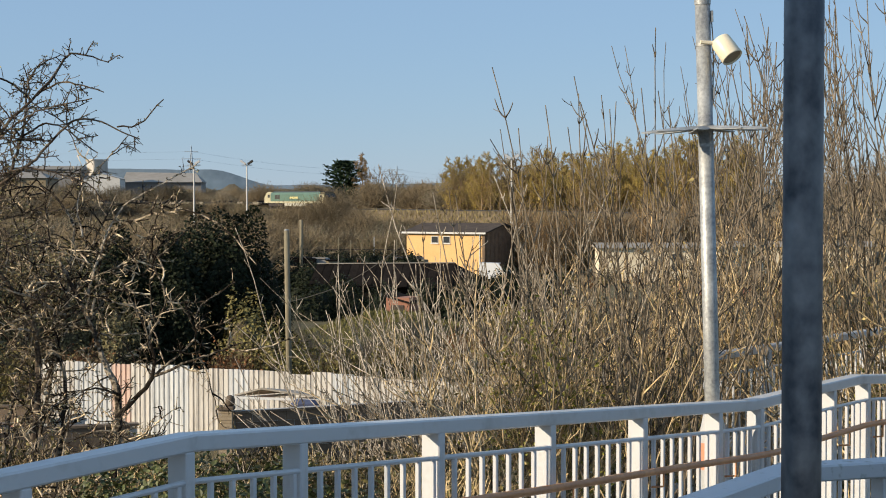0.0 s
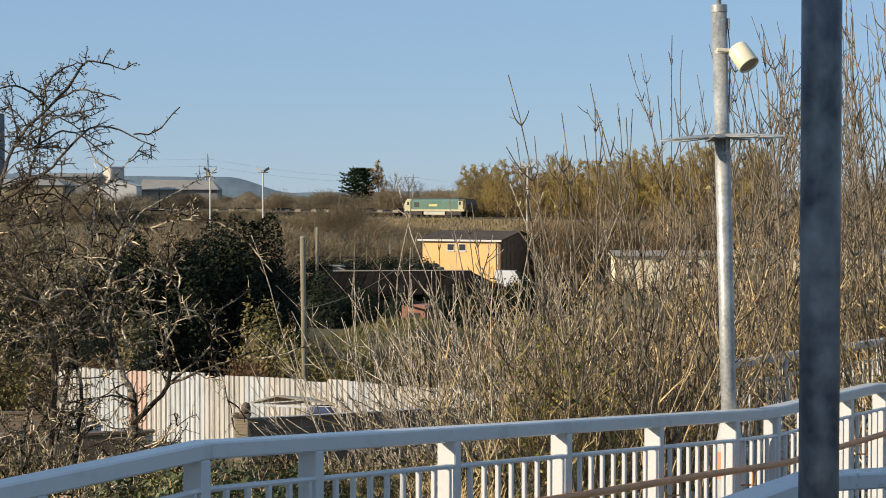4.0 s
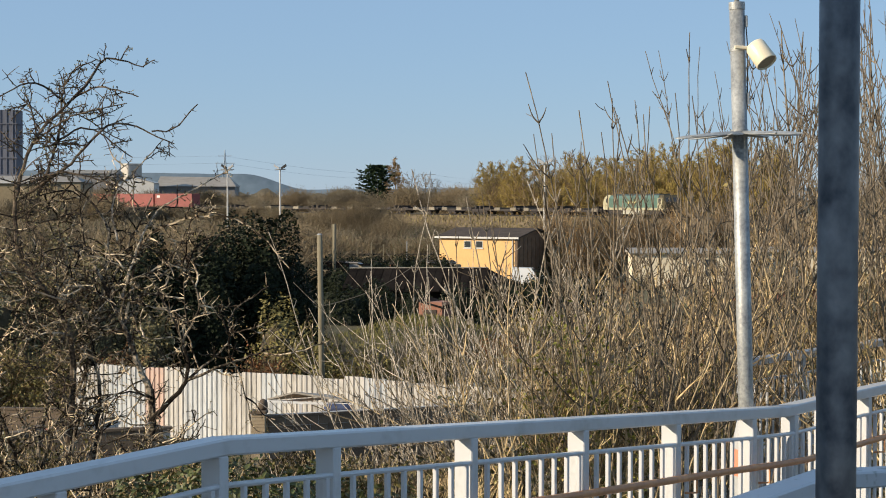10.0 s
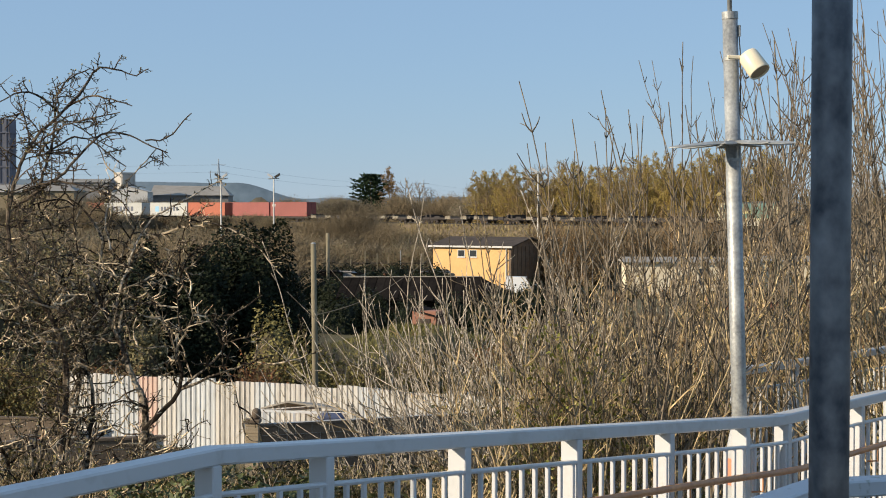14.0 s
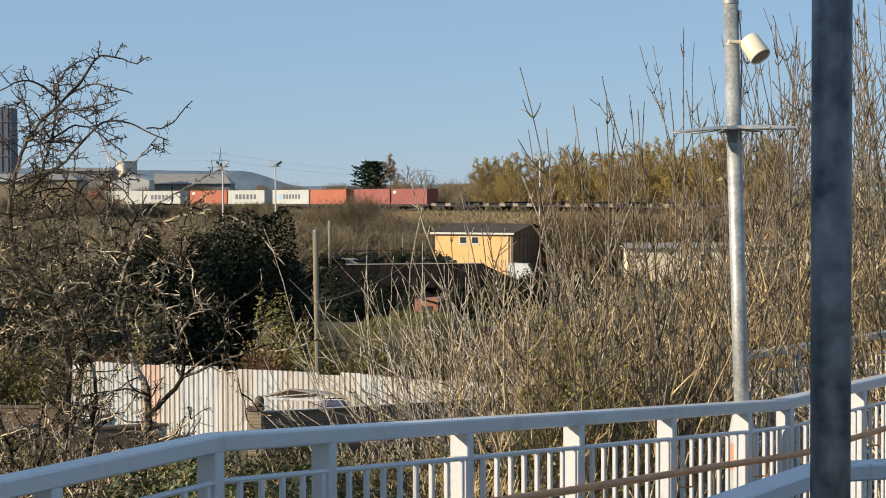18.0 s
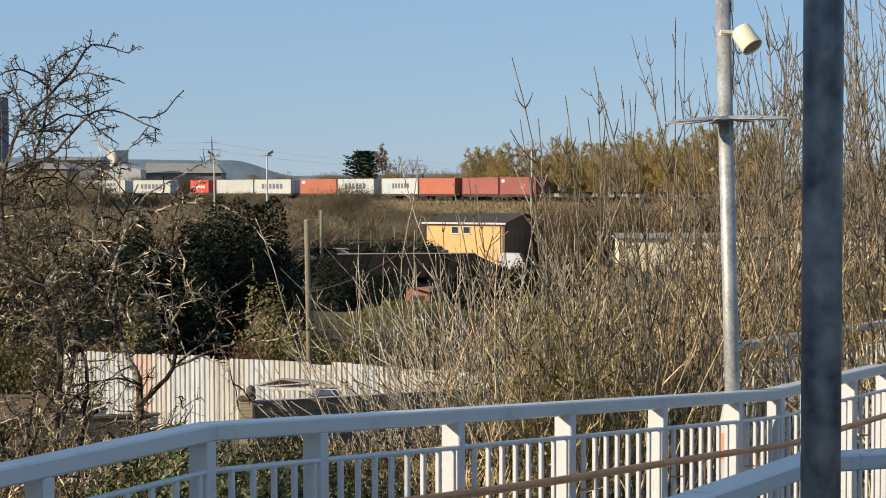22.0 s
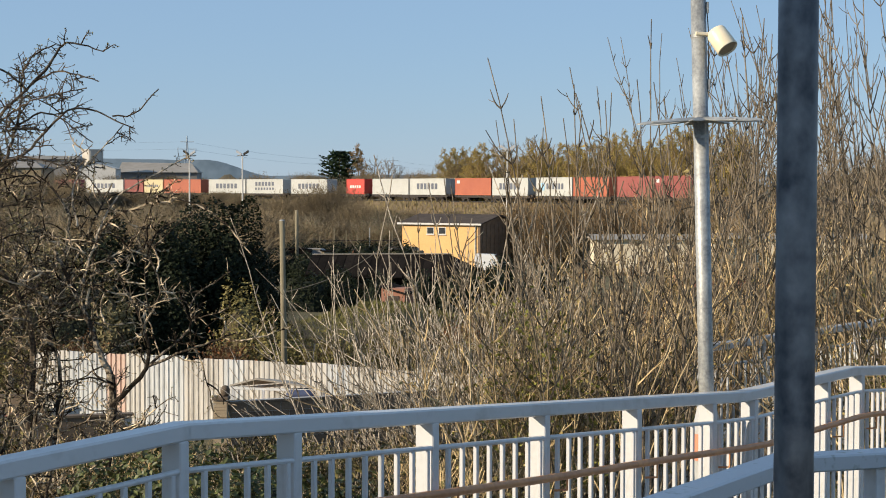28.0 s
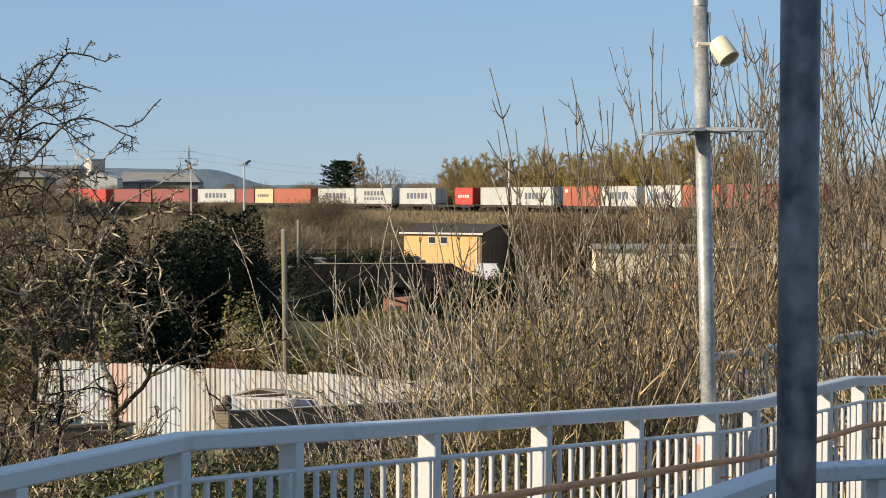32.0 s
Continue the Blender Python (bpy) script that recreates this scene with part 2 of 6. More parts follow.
LEAF_UNDER = mat("brown_green_undergrowth_leaves", (0.42, 0.325, 0.16), (0.20, 0.17, 0.07), 5, 0.8, per_island=0.6, spec=0.12)
LEAF_TAN = mat("withered_tan_leaves", (0.44, 0.34, 0.14), (0.2, 0.155, 0.06), 5, 0.8, per_island=0.6, spec=0.15)
LEAF_DULL = mat("dull_brown_scrub_leaves", (0.225, 0.18, 0.115), (0.155, 0.122, 0.075), 0.3, 0.95, per_island=0.15, spec=0.08)
LEAF_HEDGE = mat("rusty_hedge_leaves", (0.46, 0.30, 0.14), (0.31, 0.195, 0.085), 0.4, 0.9, per_island=0.35, spec=0.1)
LEAF_SCRUB = mat("grey_green_scrub_leaves", (0.19, 0.17, 0.105), (0.13, 0.12, 0.07), 0.3, 0.95, per_island=0.15, spec=0.08)
SCRUB = mat("scrub_twigs", (0.32, 0.23, 0.135), (0.20, 0.14, 0.08), 1, 0.95, per_island=0.2, spec=0.1)
SCRUB_SOFT = mat("soft_brown_scrub_twigs", (0.23, 0.18, 0.115), (0.15, 0.115, 0.07), 1, 0.95, per_island=0.2, spec=0.1)
SCRUB_GREY = mat("grey_scrub_twigs", (0.29, 0.24, 0.175), (0.19, 0.155, 0.11), 1, 0.95, per_island=0.2, spec=0.1)
NEEDLE = mat("conifer_needles", (0.03, 0.05, 0.022), (0.018, 0.03, 0.014), 1, 0.8, per_island=0.4, spec=0.15)


# ---- mesh code ----
class Geo:
    """Collects vertices and faces of one part."""

    def __init__(self):
        self.v, self.f = [], []

    def add(self, verts, faces):
        o = len(self.v)
        self.v.extend(verts)
        self.f.extend([tuple(i + o for i in f) for f in faces])
        return self

    def box(self, x0, x1, y0, y1, z0, z1):
        return self.add([(x0, y0, z0), (x1, y0, z0), (x1, y1, z0), (x0, y1, z0), (x0, y0, z1), (x1, y0, z1), (x1, y1, z1), (x0, y1, z1)],
                        [(3, 2, 1, 0), (4, 5, 6, 7), (0, 1, 5, 4), (1, 2, 6, 5), (2, 3, 7, 6), (3, 0, 4, 7)])

    def block(self, x0, x1, y0, y1, z0, z1, c=0.01):
        """A box with chamfered upright edges and a chamfered top."""
        def ring(a, z):
            return [(x0 + a + c, y0 + a, z), (x1 - a - c, y0 + a, z), (x1 - a, y0 + a + c, z), (x1 - a, y1 - a - c, z),
                    (x1 - a - c, y1 - a, z), (x0 + a + c, y1 - a, z), (x0 + a, y1 - a - c, z), (x0 + a, y0 + a + c, z)]
        v = ring(0, z0) + ring(0, z1 - c) + ring(c, z1)
        f = [tuple(range(7, -1, -1)), tuple(range(16, 24))]
        for k in (0, 8):
            f += [(k + i, k + (i + 1) % 8, k + 8 + (i + 1) % 8, k + 8 + i) for i in range(8)]
        return self.add(v, f)

    def prism(self, profile, p0, p1, up=(0, 0, 1)):
        """Extrude a profile of (side, up) points from p0 to p1."""
        p0, p1 = Vector(p0), Vector(p1)
        d = (p1 - p0).normalized()
        s = d.cross(Vector(up)).normalized()
        u = s.cross(d)
        n = len(profile)
        v = [tuple(p + s * a + u * b) for p in (p0, p1) for a, b in profile]
        return self.add(v, [tuple(range(n)), tuple(range(2 * n - 1, n - 1, -1))] + [(i, i + n, (i + 1) % n + n, (i + 1) % n) for i in range(n)])

    def beam(self, p0, p1, w, h, c=0.006):
        a, b = w / 2, h / 2
        return self.prism([(-a + c, -b), (a - c, -b), (a, -b + c), (a, b - c), (a - c, b), (-a + c, b), (-a, b - c), (-a, -b + c)], p0, p1)

    def tube(self, points, radii, sides=6, cap=True):
        pts = [Vector(p) for p in points]
        v, f, last = [], [], None
        for i, p in enumerate(pts):
            d = (pts[min(i + 1, len(pts) - 1)] - pts[max(i - 1, 0)])
            d = d.normalized() if d.length > 1e-9 else Vector((0, 0, 1))
            s = d.cross(last if last else (Vector((1, 0, 0)) if abs(d.x) < 0.8 else Vector((0, 1, 0))))
            s.normalize()
            last = s.cross(d)
            u = last
            r = radii[i] if hasattr(radii, "__len__") else radii
            for k in range(sides):
                a = 2 * math.pi * k / sides
                v.append(tuple(p + (s * math.cos(a) + u * math.sin(a)) * r))
        for i in range(len(pts) - 1):
            for k in range(sides):
                q = (k + 1) % sides
                f.append((i * sides + k, (i + 1) * sides + k, (i + 1) * sides + q, i * sides + q))
        if cap:
            f.append(tuple(range(sides)))
            f.append(tuple(range(len(v) - 1, len(v) - 1 - sides, -1)))
        return self.add(v, f)

    def lathe(self, profile, sides=32):
        """Turn (radius, height) points round the z axis."""
        v = [(r * math.cos(2 * math.pi * k / sides), r * math.sin(2 * math.pi * k / sides), z) for r, z in profile for k in range(sides)]
        return self.add(v, [(i * sides + k, i * sides + (k + 1) % sides, (i + 1) * sides + (k + 1) % sides, (i + 1) * sides + k)
                            for i in range(len(profile) - 1) for k in range(sides)])

    def leaf(self, p, d, n, length, width):
        """A leaf folded a little along its midrib."""
        s = d.cross(n).normalized() * width / 2
        m = p + d * length * 0.45
        return self.add([tuple(p), tuple(m + s + n * width * 0.15), tuple(p + d * length), tuple(m - s + n * width * 0.15)], [(0, 1, 2), (0, 2, 3)])


def part(name, geo, material, parent=None, label="", smooth=False):
    me = bpy.data.meshes.new(name)
    me.from_pydata(geo.v, [], geo.f)
    me.materials.append(material)
    if smooth:
        me.polygons.foreach_set("use_smooth", [True] * len(me.polygons))
    me.update()
    ob = new(name, me)
    ob.parent = parent
    if label:
        tagged(ob, label)
    return ob


def shared(name, like, parent, m):
    """One more alike piece that shares its mesh."""
    ob = new(name, like.data)
    ob.parent = parent
    ob.matrix_basis = m
    return ob


def thing(name, m, label, category, group="", kind=""):
    ob = new(name)
    ob.matrix_basis = m
    return tagged(ob, label, category, group, kind)


def put(ob, label, category, group="", kind=""):
    return tagged(ob, label, category, group, kind)


def rnd(a, b):
    return random.uniform(a, b)


def any_way():
    while True:
        v = Vector((rnd(-1, 1), rnd(-1, 1), rnd(-1, 1)))
        if 0.1 < v.length < 1:
            return v.normalized()


def smoothstep(a, b, x):
    t = min(1, max(0, (x - a) / (b - a)))
    return t * t * (3 - 2 * t)


# ---- ground, track and distance ----
def ground_height(x, y):
    bank = 4.2 * (1 - smoothstep(12, 30, y + 0.12 * x))
    lumps = 0.25 * noise.noise(Vector((x * 0.15, y * 0.15, 0))) * smoothstep(3, 20, y)
    mound = 1.75 * math.exp(-(((x + 2.2) / 4.5) ** 2 + ((y - 74) / 7) ** 2))
    return bank + lumps + mound


def build_ground():
    xs = sorted(set([-3000, -1500, -800, -400, -250, -160, -110] + list(range(-80, 81, 4)) + [110, 160, 250, 400, 800, 1500, 3000]))
    ys = sorted(set([-3000, -1000, -300, -100, -40] + list(range(-20, 120, 2)) + [130, 145, 165, 190, 220, 260, 320, 400, 600, 900, 1500, 2500, 4000]))
    g = Geo()
    n = len(xs)
    g.add([(x, y, ground_height(x, y)) for y in ys for x in xs],
          [(j * n + i, j * n + i + 1, (j + 1) * n + i + 1, (j + 1) * n + i) for j in range(len(ys) - 1) for i in range(n - 1)])
    put(part("ground", g, GROUND, smooth=True), "rough brown grassy ground falling away below the ramp", "ground", kind="structure")


build_ground()

# The railway: a wide curve that straightens at both ends. Length along it is in metres.
CURVE, LEAD = 568.0, radians(-58.56)
S_LEFT, S_RIGHT = -158.0, 95.0
RAIL_Z = 4.88


def track(s):
    """Place and heading on the railway at length s."""
    c = min(S_RIGHT, max(S_LEFT, s))
    th = c / CURVE
    r = CURVE * math.cos(th - LEAD)
    dr = -CURVE * math.sin(th - LEAD)
    p = Vector((r * math.sin(th), r * math.cos(th), 0))
    d = Vector((dr * math.sin(th) + r * math.cos(th), dr * math.cos(th) - r * math.sin(th), 0)).normalized()
    return p + d * (s - c), d


def build_railway():
    g, rail, sl = Geo(), Geo(), Geo()
    prof = [(-17, -0.6), (-9, 2.2), (-3.4, 4.45), (-2.2, 4.68), (2.2, 4.68), (3.4, 4.45), (7, 4.0), (60, 3.4)]
    sec = [s for s in range(-620, 421, 10)]
    v = []
    for s in sec:
        p, d = track(s)
        side = Vector((-d.y, d.x, 0))
        for a, z in prof:
            wob = 0.35 * noise.noise(Vector((s * 0.05, a * 0.2, 3))) if abs(a) > 3 else 0
            q = p + side * a
            v.append((q.x, q.y, z + wob))
    n = len(prof)
    g.add(v, [(j * n + i, (j + 1) * n + i, (j + 1) * n + i + 1, j * n + i + 1) for j in range(len(sec) - 1) for i in range(n - 1)])
    put(part("railway_embankment", g, BALLAST, smooth=True), "low railway embankment of ballast and dry brown grass", "embankment", kind="structure")
    top = thing("railway_track", Matrix.Identity(4), "railway track on a low curved embankment", "track", kind="structure")
    for off in (-0.75, 0.75):
        r = Geo()
        pts = [track(s)[0] + Vector((-track(s)[1].y, track(s)[1].x, 0)) * off for s in range(-600, 401, 10)]
        r.tube([(q.x, q.y, RAIL_Z - 0.08) for q in pts], 0.08, 4)
        part("rail", r, DARK, top)


build_railway()

# Aerial haze is put into the blue-grey colours of the hills and land.
HAZE_HILL = mat("hazed_distant_hills", (0.17, 0.22, 0.265), (0.105, 0.145, 0.18), 0.006, 1.0, fine=0.05, spec=0.1)
HAZE_LAND = mat("hazed_distant_land", (0.28, 0.34, 0.40), (0.22, 0.27, 0.31), 0.01, 1.0, fine=0.05)
HAZE_WOOD = mat("far_woods", (0.14, 0.12, 0.085), (0.085, 0.075, 0.055), 0.03, 1.0, fine=0.4)


def ridge(name, material, y, x0, x1, height, base, step, label, rough=1.0, seed=0):
    g = Geo()
    n = int((x1 - x0) / step)
    v = []
    for i in range(n + 1):
        x = x0 + i * step
        h = height(x) + rough * noise.noise(Vector((x * 0.6 / step * 0.5, seed, 0))) + rough * 0.5 * noise.noise(Vector((x / step, seed + 5, 0)))
        v += [(x, y, base), (x, y + step, h), (x, y + step * 6, base)]
    g.add(v, [(3 * i + k, 3 * i + 3 + k, 3 * i + 4 + k, 3 * i + 1 + k) for i in range(n) for k in (0, 1)])
    put(part(name, g, material, smooth=True), label, "hills", kind="structure")


# The wooded hill, the low land under it blued by painted haze, and a belt of woods.
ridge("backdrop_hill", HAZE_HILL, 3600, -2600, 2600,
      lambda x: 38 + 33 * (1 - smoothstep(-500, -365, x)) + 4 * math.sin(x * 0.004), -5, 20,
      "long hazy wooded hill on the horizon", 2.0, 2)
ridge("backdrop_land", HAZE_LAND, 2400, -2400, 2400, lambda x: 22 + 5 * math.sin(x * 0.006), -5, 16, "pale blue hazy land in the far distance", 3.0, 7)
ridge("backdrop_woods", HAZE_WOOD, 760, -900, 900, lambda x: 11.5 + 1.6 * math.sin(x * 0.03), -1, 2.5, "bare brown woods and hedges across the plain", 3.6, 11)


# ---- the ramp with its railings ----
RAMP_DIR = Vector((0.5754, 0.8179, 0))
RAMP_IN = Vector((0.8179, -0.5754, 0))
RAMP_0 = Vector((-0.676, 7.0, 0))


def rail_top(n):
    """Height of the top rail at n metres along the ramp: landing, fall, landing, fall."""
    if n < -0.62:
        return 6.087 + 0.029 * (n + 0.62)
    if n < 4.5:
        return 6.041 - 0.0735 * n
    if n < 6.35:
        return 5.710
    return 5.710 - 0.08 * (n - 6.35)


def on_ramp(n, inward, drop):
    p = RAMP_0 + RAMP_DIR * n + RAMP_IN * inward
    return Vector((p.x, p.y, rail_top(n) - drop))


def build_outer_railing():
    top = thing("ramp_railing", Matrix.Identity(4), "white painted steel railing with pickets along the ramp", "railing")
    breaks = [-4.0, -0.62, 4.5, 6.35, 10.5]
    for a, b in zip(breaks, breaks[1:]):
        g = Geo()
        g.beam(on_ramp(a - 0.012, 0.05, 0.034), on_ramp(b - 1e-4, 0.05, 0.034) if b == 10.5 else on_ramp(b, 0.05, 0.034), 0.104, 0.068, 0.008)
        part("top_rail", g, WHITE_PAINT, top)
    posts = [-3.4, -2.45, -1.49, -0.68, 0.0, 1.0, 2.0, 3.0, 3.97, 4.58, 5.1, 5.8, 6.45, 7.4, 8.4, 9.4]
    out = -RAMP_IN
    turn = Matrix(((RAMP_DIR.x, out.x, 0, 0), (RAMP_DIR.y, out.y, 0, 0), (0, 0, 1, 0), (0, 0, 0, 1)))
    post = None
    for n in posts:
        p = on_ramp(n, 0.0, 0.066)
        if post is None:
            g = Geo()
            g.block(0, 0.052, -0.102, 0.002, -1.45, 0.0, 0.005)
            post = part("post", g, WHITE_PAINT, top)
            post.matrix_basis = Matrix.Translation(p) @ turn
        else:
            shared("post", post, top, Matrix.Translation(p) @ turn)
    picket = None
    for a, b in zip(posts, posts[1:]):
        g = Geo()
        g.tube([on_ramp(a + 0.03, 0.088, 0.182), on_ramp(b + 0.012, 0.088, 0.182)], 0.0125, 8)
        part("mid_rail", g, WHITE_PAINT, top)
        g = Geo()
        g.tube([on_ramp(a + 0.03, 0.088, 1.38), on_ramp(b + 0.012, 0.088, 1.38)], 0.0125, 8)
        part("bottom_rail", g, WHITE_PAINT, top)
        k = max(2, round((b - a - 0.05) / 0.118))
        for i in range(k):
            n = a + 0.055 + (b - a - 0.055) * (i + 0.75) / k
            m = Matrix.Translation(on_ramp(n, 0.088, 0.19)) @ turn
            if picket is None:
                q = Geo()
                q.block(-0.011, 0.011, -0.011, 0.011, -1.18, 0.0, 0.003)
                picket = part("picket", q, WHITE_PAINT, top)
                picket.matrix_basis = m
            else:
                shared("picket", picket, top, m)
    # handrail on brackets
    pts = [on_ramp(n, 0.175, 0.345 + 0.04 * smoothstep(4.3, 1.0, n)) for n in (-4.0, -0.7, -0.5, 1.0, 1.8, 2.5, 3.4, 4.3, 4.62, 6.2, 6.5, 8.0, 10.4)]
    part("handrail", Geo().tube(pts, 0.021, 10), COPPER, top, "brown coated handrail", smooth=True)
    for n in (-1.4, 0.1, 1.1, 2.1, 3.1, 4.05, 5.2, 5.9, 6.55, 7.5):
        q = on_ramp(n, 0.1, 0.46)
        g = Geo().tube([q, q + RAMP_IN * 0.075 + Vector((0, 0, 0.01)), q + RAMP_IN * 0.075 + Vector((0, 0, 0.1))], 0.007, 6)
        part("bracket", g, COPPER, top, "small brown handrail bracket")


build_outer_railing()


def build_inner_railing():
    top = thing("inner_ramp_railing", Matrix.Identity(4), "weathered grey-white steel railing with moss on its side", "railing")
    a, b, c = Vector((0.33, 5.33, 5.835)), Vector((1.47, 7.05, 5.835)), Vector((3.6, 7.75, 5.835))
    e = Vector((-0.9, 3.55, 5.85))
    part("top_rail", Geo().beam(e, a, 0.13, 0.07, 0.008), MOSSY_PAINT, top)
    part("top_rail", Geo().beam(a, b + (b - a).normalized() * 0.03, 0.13, 0.07, 0.008), MOSSY_PAINT, top)
    part("top_rail", Geo().beam(b, c, 0.13, 0.07, 0.008), MOSSY_PAINT, top)
    for p, q, k in ((e, a, 0.5), (a, b, 0.2), (b, c, 0.20), (b, c, 0.62)):
        m = p.lerp(q, k)
        g = Geo().block(-0.025, 0.025, -0.05, 0.05, 4.4, 5.80, 0.005)
        ob = part("post", g, WHITE_PAINT, top)
        d = (q - p).normalized()
        ob.matrix_basis = Matrix.Translation((m.x, m.y, 0)) @ Matrix.Rotation(math.atan2(d.y, d.x), 4, "Z")
    for p, q in ((a, b), (b, c)):
        part("mid_rail", Geo().tube([p - Vector((0, 0, 0.2)), q - Vector((0, 0, 0.2))], 0.0125, 8), WHITE_PAINT, top)
        n = int((q - p).length / 0.12)
        for i in range(1, n):
            m = p.lerp(q, i / n)
            part("picket", Geo().block(m.x - 0.011, m.x + 0.011, m.y - 0.011, m.y + 0.011, 4.6, 5.64, 0.003), WHITE_PAINT, top)


build_inner_railing()


def build_lower_railing():
    """The next flight of the ramp, behind the thicket."""
    top = thing("lower_ramp_railing", Matrix.Identity(4), "white steel railing of the lower flight behind bare stems", "railing")
    a, b = Vector((2.5, 15.7, 5.5)), Vector((6.1, 20.3, 5.5))
    d = (b - a).normalized()
    turn = Matrix.Rotation(math.atan2(d.y, d.x), 4, "Z")
    part("top_rail", Geo().beam(a - d * 0.05, b, 0.11, 0.07, 0.008), WHITE_PAINT, top)
    part("mid_rail", Geo().tube([a - Vector((0, 0, 0.19)), b - Vector((0, 0, 0.19))], 0.0125, 8), WHITE_PAINT, top)
    part("bottom_rail", Geo().tube([a - Vector((0, 0, 1.2)), b - Vector((0, 0, 1.2))], 0.0125, 8), WHITE_PAINT, top)
    post = picket = None
    L = (b - a).length
    for i in range(6):
        m = Matrix.Translation(a + d * (L * i / 5)) @ turn
        if post is None:
            post = part("post", Geo().block(-0.03, 0.03, -0.05, 0.05, -2.2, -0.03, 0.005), WHITE_PAINT, top)
            post.matrix_basis = m
        else:
            shared("post", post, top, m)
    for i in range(1, 48):
        m = Matrix.Translation(a + d * (L * i / 48)) @ turn
        if picket is None:
            picket = part("picket", Geo().block(-0.011, 0.011, -0.011, 0.011, -1.2, -0.19, 0.003), WHITE_PAINT, top)
            picket.matrix_basis = m
        else:
            shared("picket", picket, top, m)
    n = Vector((d.y, -d.x, 0))
    q = [p + n * w + Vector((0, 0, -1.3)) for p in (a, b) for w in (-1.7, 0.1)]
    g = Geo().add([tuple(p) for p in q] + [tuple(p - Vector((0, 0, 0.25))) for p in q],
                  [(0, 2, 3, 1), (4, 5, 7, 6), (0, 1, 5, 4), (2, 6, 7, 3), (0, 4, 6, 2), (1, 3, 7, 5)])
    put(part("lower_deck", g, DECK), "grey deck of the lower ramp flight", "ramp", kind="structure")


build_lower_railing()


def build_decks():
    lower = Geo()
    for a, b in ((-4.0, -0.62), (-0.62, 4.5), (4.5, 6.35), (6.35, 10.5)):
        q = [on_ramp(n, w, 1.44) for n in (a, b) for w in (-0.05, 1.9)]
        lower.add([tuple(p) for p in q] + [tuple(p - Vector((0, 0, 0.25))) for p in q],
                  [(0, 2, 3, 1), (4, 5, 7, 6), (0, 1, 5, 4), (2, 6, 7, 3), (0, 4, 6, 2), (1, 3, 7, 5)])
    put(part("ramp_deck", lower, DECK), "grey footbridge ramp deck between its railings", "ramp", kind="structure")
    upper = Geo().box(-4.0, 3.4, -3.5, 4.95, 5.1, 5.34)
    put(part("upper_deck", upper, DECK), "grey footbridge deck", "deck", kind="structure")
    # an added wall, out of view, that blocks the sun from the near railing
    g = Geo().box(-6.35, -6.0, 1.1, 4.72, 0.0, 11.0)
    put(part("wall_shade_blocker", g, CONCRETE), "plain concrete wall added out of view to shade the railing", "wall", kind="structure")


build_decks()


def build_near_post():
    t = thing("steel_post", pose(1.037, 4.82, 5.34), "thick weathered galvanised steel post on the deck", "post")
    part("shaft", Geo().tube([(0, 0, 0), (0, 0, 1), (0, 0, 2), (0, 0, 4.2)], 0.0575, 40), GALV_DARK, t, smooth=True)
    part("base_plate", Geo().block(-0.13, 0.13, -0.13, 0.13, 0, 0.02, 0.006), GALV_DARK, t)


build_near_post()


